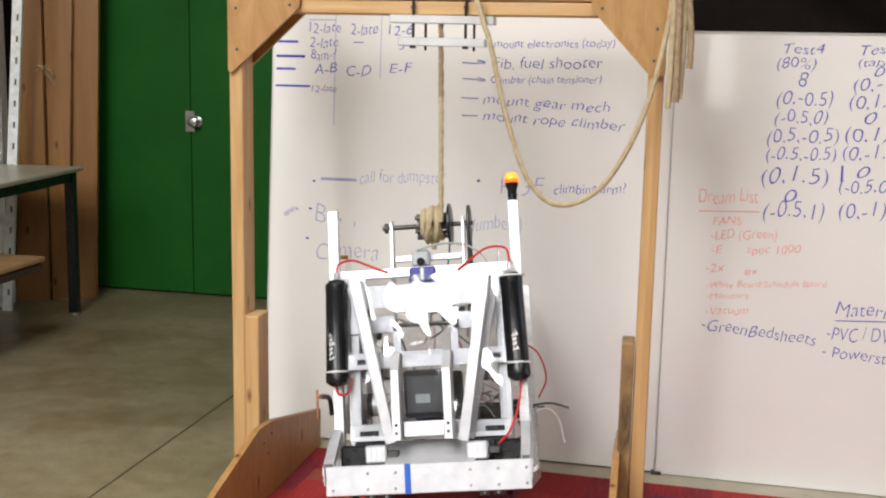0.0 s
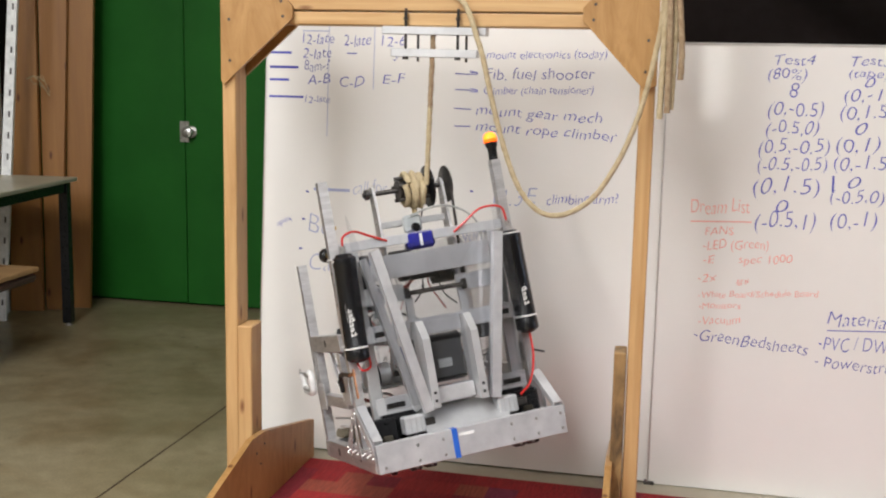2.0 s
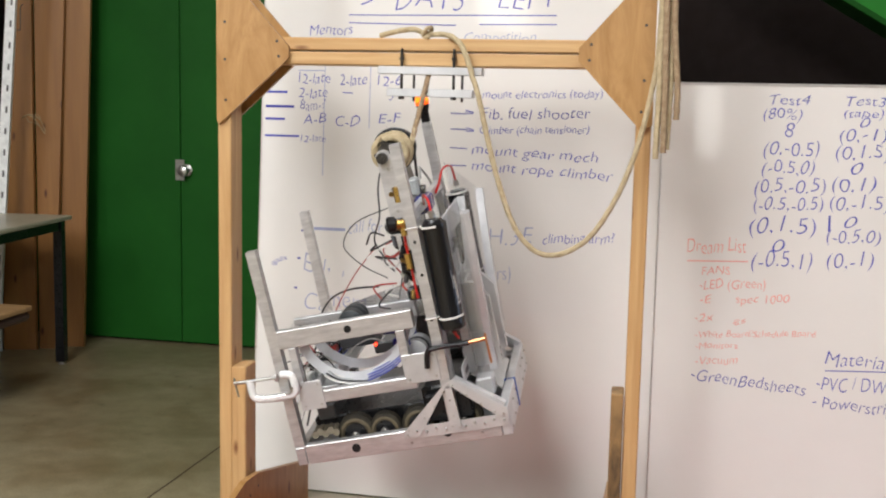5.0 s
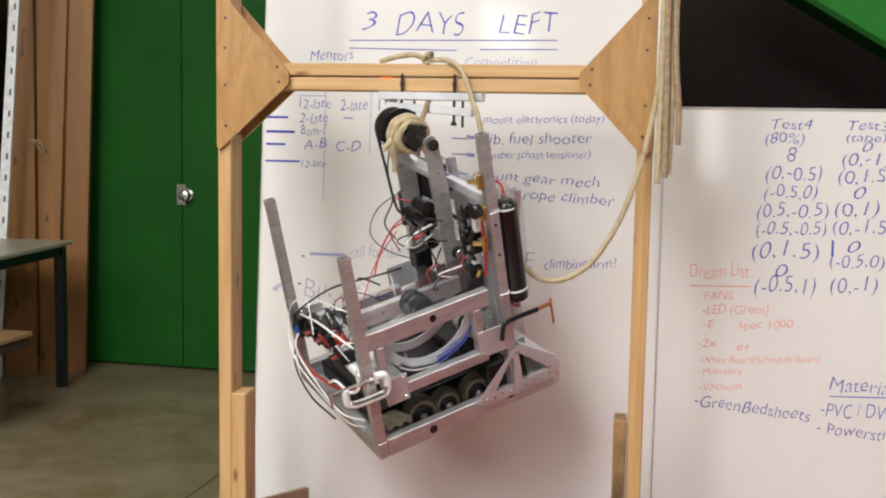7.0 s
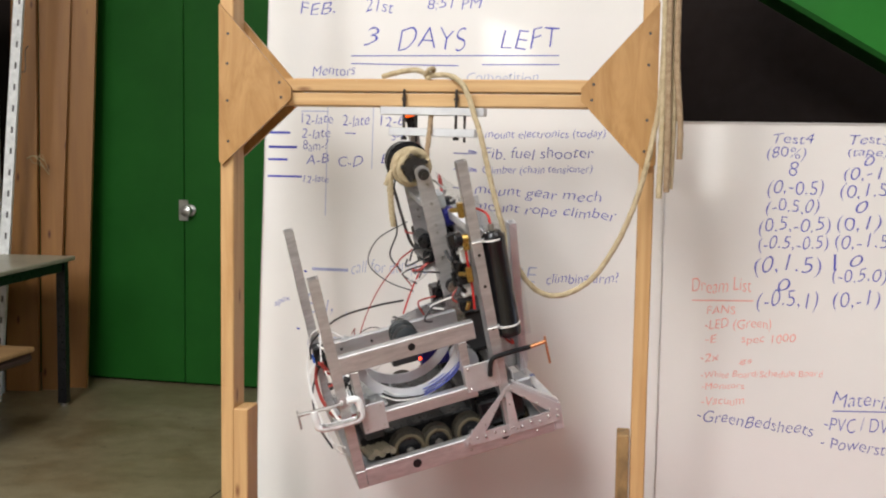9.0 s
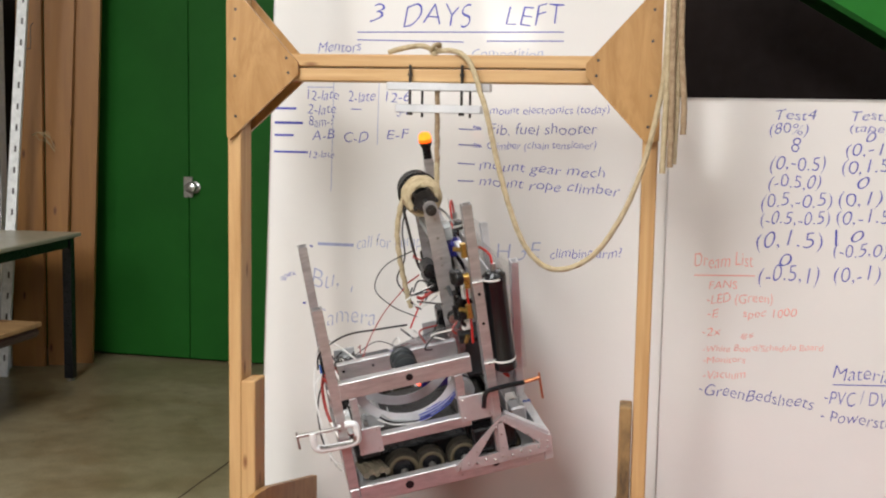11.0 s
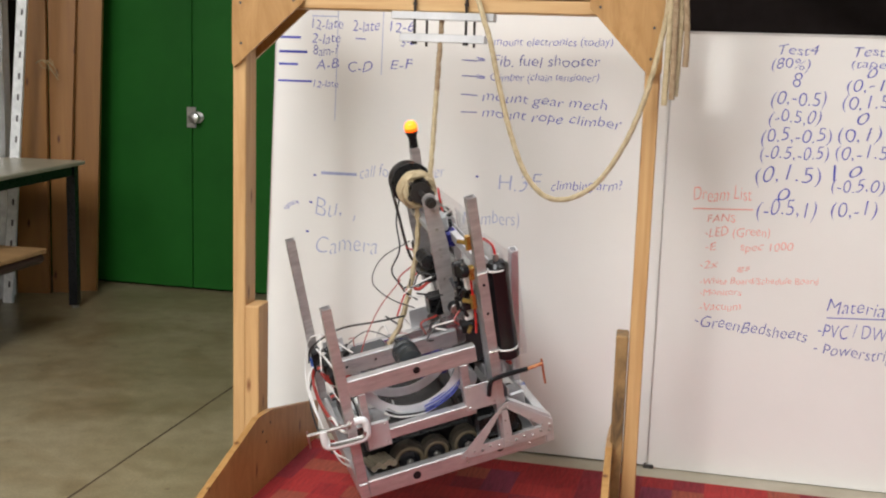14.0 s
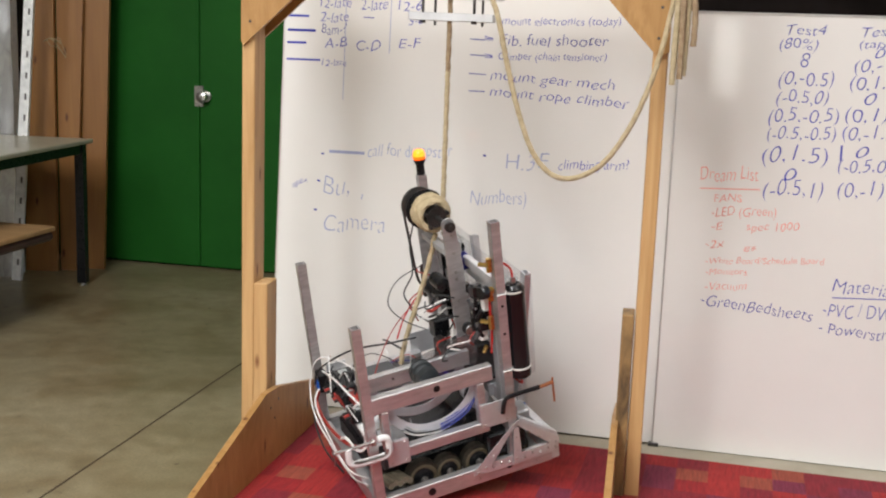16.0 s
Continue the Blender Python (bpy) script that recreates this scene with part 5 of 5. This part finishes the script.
for i in range(14):
    rpart("screw_head", cyl((-0.185, 0.20 + 0.022 * i, 0.296), (-0.185, 0.20 + 0.022 * i, 0.300), 0.004, seg=6), STEEL)
rpart("tray_floor", box(-0.234, -0.135, 0.19, 0.51, 0.290, 0.294, bevel=0), POLYCARB, "clear tray floor")
cable("red_wire", ((-0.03, 0.262, 0.436), (-0.03, 0.246, 0.430), (-0.03, 0.215, 0.444), (-0.03, 0.180, 0.45)), 0.0045, RED_WIRE, "thick orange-red motor lead")
cable("red_wire", ((-0.01, 0.29, 0.46), (-0.01, 0.36, 0.40), (-0.03, 0.42, 0.33), (-0.05, 0.46, 0.26)), 0.0015, RED_WIRE)
for i in range(6):
    z = 0.172 + 0.004 * i
    cable("chute_tube", ((-0.225 + 0.004 * i, 0.44 - 0.006 * i, z + 0.035), (-0.225 + 0.003 * i, 0.40, z + 0.012), (-0.22 + 0.004 * i, 0.34, z), (-0.22 + 0.003 * i, 0.30, z + 0.008)), 0.0022, (WHITE_WIRE, BLACK_WIRE, PALE_PLASTIC)[i % 3])
for i in range(4):
    z = 0.178 + 0.006 * i
    cable("blue_tube", ((-0.226 + 0.004 * i, 0.33, z), (-0.226 + 0.003 * i, 0.285, z + 0.012), (-0.222 + 0.003 * i, 0.24, z + 0.034), (-0.215, 0.205, z + 0.075)), 0.0017, BLUE_WIRE)
rng = random.Random(5)
for i in range(14):
    p = Vector((rng.uniform(-0.04, 0.2), rng.uniform(0.24, 0.5), rng.uniform(0.18, 0.24)))
    q = Vector((rng.uniform(-0.04, 0.2), rng.uniform(0.24, 0.5), rng.uniform(0.18, 0.24)))
    mid = (p + q) / 2 + Vector((rng.uniform(-0.05, 0.05), rng.uniform(-0.04, 0.04), rng.uniform(-0.02, 0.05)))
    cable("wire", (p, (p + mid) / 2 + Vector((0.01, 0, 0.01)), mid, q), 0.0015, (RED_WIRE, BLACK_WIRE, WHITE_WIRE, BLACK_WIRE, BLACK_WIRE, WHITE_WIRE, BLUE_WIRE)[i % 7])
for i in range(14):
    p = Vector((rng.uniform(-0.2, 0.05), rng.uniform(0.15, 0.24), rng.uniform(0.38, 0.52)))
    q = p + Vector((rng.uniform(-0.03, 0.09), rng.uniform(-0.02, 0.09), rng.uniform(-0.12, 0.02)))
    mid = (p + q) / 2 + Vector((rng.uniform(-0.03, 0.03), rng.uniform(0.0, 0.05), rng.uniform(-0.03, 0.03)))
    cable("wire", (p, mid, q), 0.0022, (BLACK_WIRE, RED_WIRE, BLACK_WIRE, WHITE_WIRE)[i % 4])
rng = random.Random(23)
for i in range(22):
    p = Vector((rng.uniform(-0.2, 0.22), rng.uniform(0.43, 0.545), rng.uniform(0.17, 0.22)))
    q = Vector((p.x + rng.uniform(-0.12, 0.12), rng.uniform(0.43, 0.545), rng.uniform(0.17, 0.25)))
    mid = (p + q) / 2 + Vector((rng.uniform(-0.03, 0.03), rng.uniform(-0.02, 0.03), rng.uniform(0.01, 0.06)))
    cable("wire", (p, (p + mid) / 2 + Vector((0, 0, 0.012)), mid, q), rng.uniform(0.0013, 0.0028), (BLACK_WIRE, WHITE_WIRE, BLACK_WIRE, RED_WIRE, WHITE_WIRE, BLACK_WIRE)[i % 6])
for x, y, z in ((0.15, 0.50, 0.18), (0.085, 0.495, 0.18), (-0.03, 0.50, 0.18), (0.20, 0.47, 0.18)):
    unit = rpart("motor_controller", box(x - 0.026, x + 0.026, y - 0.03, y + 0.03, z - 0.010, z + 0.026, bevel=0.004), BLACK, "black motor controller with a pale label")
    rpart("label", box(x - 0.014, x + 0.014, y - 0.015, y + 0.012, z + 0.0262, z + 0.0268, bevel=0), PALE_PLASTIC, parent=unit)
    for dx in (-0.014, 0.0, 0.014):
        rpart("terminal", cyl((x + dx, y + 0.03, z + 0.01), (x + dx, y + 0.046, z + 0.008), 0.0045, seg=8), (RED_WIRE, BLACK_WIRE, BLACK_WIRE)[int(dx * 100) % 3], parent=unit)
for x, y in ((-0.11, 0.50), (-0.16, 0.47), (-0.05, 0.46)):
    rpart("terminal_strip", box(x - 0.02, x + 0.02, y - 0.006, y + 0.006, 0.172, 0.19, bevel=0.002), PALE_PLASTIC)
rng = random.Random(11)
for i in range(16):
    x, y, z = rng.uniform(-0.215, -0.14), rng.uniform(0.148, 0.195), rng.uniform(0.36, 0.50)
    d = Vector((rng.uniform(-0.6, 0.6), rng.uniform(-0.6, 0.6), 1)).normalized() * rng.uniform(0.01, 0.022)
    rpart("fitting", cyl(Vector((x, y, z)) - d, Vector((x, y, z)) + d, rng.uniform(0.004, 0.0075), seg=10), (BLACK, STEEL, BLACK, BRASS, BLACK, GREY_PLASTIC, BLACK, PALE_PLASTIC)[i % 8], "small push-in air fitting")
cable("side_wire", ((0.26, 0.3, 0.18), (0.30, 0.3, 0.19), (0.33, 0.32, 0.16), (0.34, 0.34, 0.10)), 0.003, WHITE_WIRE)
cable("side_wire", ((0.25, 0.26, 0.2), (0.31, 0.28, 0.205), (0.36, 0.28, 0.19)), 0.003, BLACK_WIRE)

# C-clamp on the rear post, bar clamp on the front upright
clamp_path = [Vector((-0.281, y, 0.188 + (z - 0.176) * 0.72)) for y, z in ((0.530, 0.251), (0.512, 0.249), (0.503, 0.238), (0.501, 0.205), (0.505, 0.184), (0.520, 0.176), (0.556, 0.176), (0.594, 0.179), (0.609, 0.187), (0.614, 0.203), (0.613, 0.248))]
clamp = rpart("c_clamp", hose(clamp_path, 0.0098, 5, 10), WHITE_PLASTIC, "bright white cast C-clamp on the rear post", True)
rpart("clamp_rib", hose([p + Vector((-0.004, 0, 0)) + (Vector((-0.281, 0.558, 0.222)) - p) * 0.12 for p in clamp_path[3:9]], 0.0055, 4, 8), STEEL, parent=clamp, smooth=True)
rpart("clamp_screw", cyl((-0.281, 0.655, 0.240), (-0.281, 0.545, 0.237), 0.0048, seg=10), STEEL, parent=clamp)
rpart("clamp_pad", cyl((-0.281, 0.547, 0.237), (-0.281, 0.540, 0.237), 0.010, seg=12), STEEL, parent=clamp)
rpart("clamp_handle", cyl((-0.281, 0.652, 0.205), (-0.281, 0.652, 0.252), 0.0028, seg=8), STEEL, parent=clamp)
bar_c = rpart("bar_clamp", hose(((-0.275, 0.165, 0.20), (-0.277, 0.155, 0.238), (-0.277, 0.13, 0.246), (-0.277, 0.05, 0.246)), 0.0065, 8, 8), BLACK, "black clamp with a copper-coloured screw", True)
rpart("clamp_screw", cyl((-0.277, 0.05, 0.246), (-0.277, 0.008, 0.249), 0.005, seg=10), COPPER, parent=bar_c)
rpart("clamp_handle", cyl((-0.277, 0.008, 0.262), (-0.277, 0.006, 0.19), 0.0032, seg=8), COPPER, parent=bar_c)

# the hauling rope in short lengths, and its free tail
N_ROPE, ROPE_LEN = 13, 0.05
haul = []
for i in range(N_ROPE):
    o = part("climbing_rope", hose(((0, 0, -ROPE_LEN - 0.002), (0, 0, -ROPE_LEN / 2), (0, 0, 0.002)), 0.0068, 12, 9, 0.13), ROPE_DARK if i < 4 else ROPE, smooth=True)
    haul.append(tagged(o, "taut beige climbing rope hanging from the beam", "rope", "lengths of the climbing rope"))
tail = []
for i in range(8):
    o = part("rope_tail", hose(((0, 0, -0.05), (0.001, 0.001, -0.025), (0, 0, 0.002)), 0.0068, 12, 9, 0.13), ROPE, robot, smooth=True)
    tail.append(o)


# ---- what moves ----
ROBOT_ROWS = [
    (0.0, pose(-0.0085, 2.5467, 0.2172, -17.91, -5.85, -5.12)),
    (0.5, pose(0.0122, 2.6331, 0.2302, -12.99, -5.87, -0.61)),
    (1.0, pose(0.0449, 2.7186, 0.2330, -6.65, -6.62, 6.11)),
    (1.5, pose(0.0834, 2.6677, 0.2757, -9.29, -6.95, 13.39)),
    (2.0, pose(0.1265, 2.6286, 0.3206, -13.77, -6.76, 21.25)),
    (2.5, pose(0.1544, 2.6721, 0.3608, -13.02, -7.50, 28.80)),
    (3.0, pose(0.1829, 2.7708, 0.3789, -8.08, -9.36, 37.71)),
    (3.5, pose(0.2127, 2.8164, 0.4137, -9.06, -10.03, 46.03)),
    (4.0, pose(0.2448, 2.7802, 0.4466, -10.78, -7.91, 56.45)),
    (6.5, pose(0.2499, 3.0518, 0.6455, -14.57, -7.93, 116.10)),
    (7.0, pose(0.2293, 3.1280, 0.6704, -16.86, -11.90, 120.49)),
    (7.5, pose(0.2447, 3.1064, 0.6686, -15.88, -13.49, 113.39)),
    (8.0, pose(0.2642, 3.0458, 0.6497, -14.83, -8.83, 108.74)),
    (10.5, pose(0.2819, 3.0119, 0.4890, -14.03, -8.56, 102.93)),
    (11.0, pose(0.2638, 3.0768, 0.4455, -11.88, -11.71, 102.69)),
    (11.5, pose(0.2499, 3.0744, 0.4450, -12.01, -11.79, 104.03)),
    (12.0, pose(0.2653, 3.0146, 0.4281, -11.78, -8.70, 103.58)),
    (12.5, pose(0.2771, 3.0058, 0.3951, -12.27, -8.11, 104.94)),
    (13.0, pose(0.2700, 3.0549, 0.3731, -14.92, -11.40, 106.97)),
    (13.5, pose(0.2504, 3.0834, 0.3258, -13.70, -12.19, 108.35)),
    (14.0, pose(0.2506, 3.0337, 0.2929, -13.81, -10.25, 109.16)),
    (14.5, pose(0.2650, 3.0132, 0.2511, -13.06, -7.84, 109.77)),
    (15.0, pose(0.2677, 3.0644, 0.2213, -15.37, -8.65, 112.15)),
    (15.5, pose(0.2473, 3.0923, 0.1830, -13.78, -10.18, 113.90)),
    (16.0, pose(0.2387, 3.1026, 0.1406, -11.75, -7.84, 114.84)),
]


# the rope's free end, wound out of the drum: time, then four bends (y, z in the robot's space)
TAIL_WAYS = (
    (4.2, ((0.198, 0.715), (0.199, 0.700), (0.200, 0.685), (0.201, 0.670))),
    (6.2, ((0.236, 0.700), (0.244, 0.690), (0.247, 0.670), (0.249, 0.650))),
    (8.3, ((0.240, 0.700), (0.246, 0.690), (0.249, 0.665), (0.251, 0.640))),
    (10.4, ((0.258, 0.692), (0.279, 0.660), (0.301, 0.590), (0.322, 0.465))),
    (11.0, ((0.250, 0.695), (0.272, 0.640), (0.284, 0.560), (0.278, 0.404))),
    (11.5, ((0.256, 0.680), (0.276, 0.610), (0.291, 0.520), (0.294, 0.400))),
    (12.0, ((0.252, 0.675), (0.264, 0.600), (0.277, 0.520), (0.286, 0.390))),
    (13.0, ((0.262, 0.660), (0.306, 0.530), (0.330, 0.412), (0.345, 0.285))),
    (13.5, ((0.244, 0.650), (0.267, 0.526), (0.303, 0.380), (0.337, 0.271))),
    (14.0, ((0.204, 0.642), (0.233, 0.497), (0.296, 0.340), (0.349, 0.271))),
    (15.0, ((0.198, 0.635), (0.232, 0.484), (0.298, 0.358), (0.365, 0.267))),
    (16.0, ((0.193, 0.630), (0.245, 0.495), (0.304, 0.374), (0.341, 0.274))),
)


def tail_line(t):
    """Nine points along the free end at one time, rounded at the bends."""
    ts = [w[0] for w in TAIL_WAYS]
    bends = [[np.interp(t, ts, [w[1][k][c] for w in TAIL_WAYS]) for c in (0, 1)] for k in range(4)]
    fine = []
    for u in np.linspace(0, 1, 41):
        a, b, c, d = ((1 - u) ** 3, 3 * u * (1 - u) ** 2, 3 * u * u * (1 - u), u ** 3)
        p = [np.array(q) for q in bends]
        inner1 = (-5 * p[0] + 18 * p[1] - 9 * p[2] + 2 * p[3]) / 6
        inner2 = (2 * p[0] - 9 * p[1] + 18 * p[2] - 5 * p[3]) / 6
        fine.append(a * p[0] + b * inner1 + c * inner2 + d * p[3])
    fine = np.array(fine)
    run = np.concatenate(([0], np.cumsum(np.linalg.norm(np.diff(fine, axis=0), axis=1))))
    at = np.linspace(0, run[-1], 9)
    return [(float(np.interp(s, run, fine[:, 0])), float(np.interp(s, run, fine[:, 1]))) for s in at]


def motions():
    walk(robot, ROBOT_ROWS)
    times = [i * 0.25 for i in range(65)]
    anchor = GANTRY @ Vector((-0.016, 0.012, 1.374))
    ropes, tails, turns = [[] for _ in haul], [[] for _ in tail], []
    z0 = None
    for t in times:
        scene.frame_set(frame(t))
        m = robot.matrix_world.copy()
        centre, grip = m @ Vector((0.025, 0.192, 0.69)), m @ Vector((0.046, 0.146, 0.692))
        z0 = centre.z if z0 is None else z0
        turns.append((t, pose(0, 0.192, 0.69, math.degrees((centre.z - z0) / 0.045), 0, 0)))
        way = grip - anchor
        reach = way.length
        lean = along(anchor, anchor - way, (1, 0, 0))[0].to_3x3().to_4x4()
        for i, rows in enumerate(ropes):
            d = i * ROPE_LEN
            if d < reach - 0.004:
                at = anchor + way.normalized() * min(d, reach - ROPE_LEN)
            else:
                at = centre + Vector((0, 0, ROPE_LEN / 2))
            rows.append((t, Matrix.Translation(at) @ lean))
        line = tail_line(t)
        for i, rows in enumerate(tails):
            a, b = (Vector((0.018, line[k][0] * 0.968, line[k][1])) for k in (i, i + 1))
            rows.append((t, along(a, a + a - b, (1, 0, 0))[0]))
    for o, rows in zip(haul + tail, ropes + tails):
        walk(o, rows)
    walk(drum, turns)
    rest, raised = GANTRY @ pose(-0.0115, 0.02, 1.3185, 0, 0.4, 0), GANTRY @ pose(-0.016, 0.02, 1.3435, 0, 3.9, 0)
    walk(stop_bar, [(0, rest), (5.2, rest), (6.2, raised), (8.3, raised), (9.2, rest), (16, rest)])


motions()
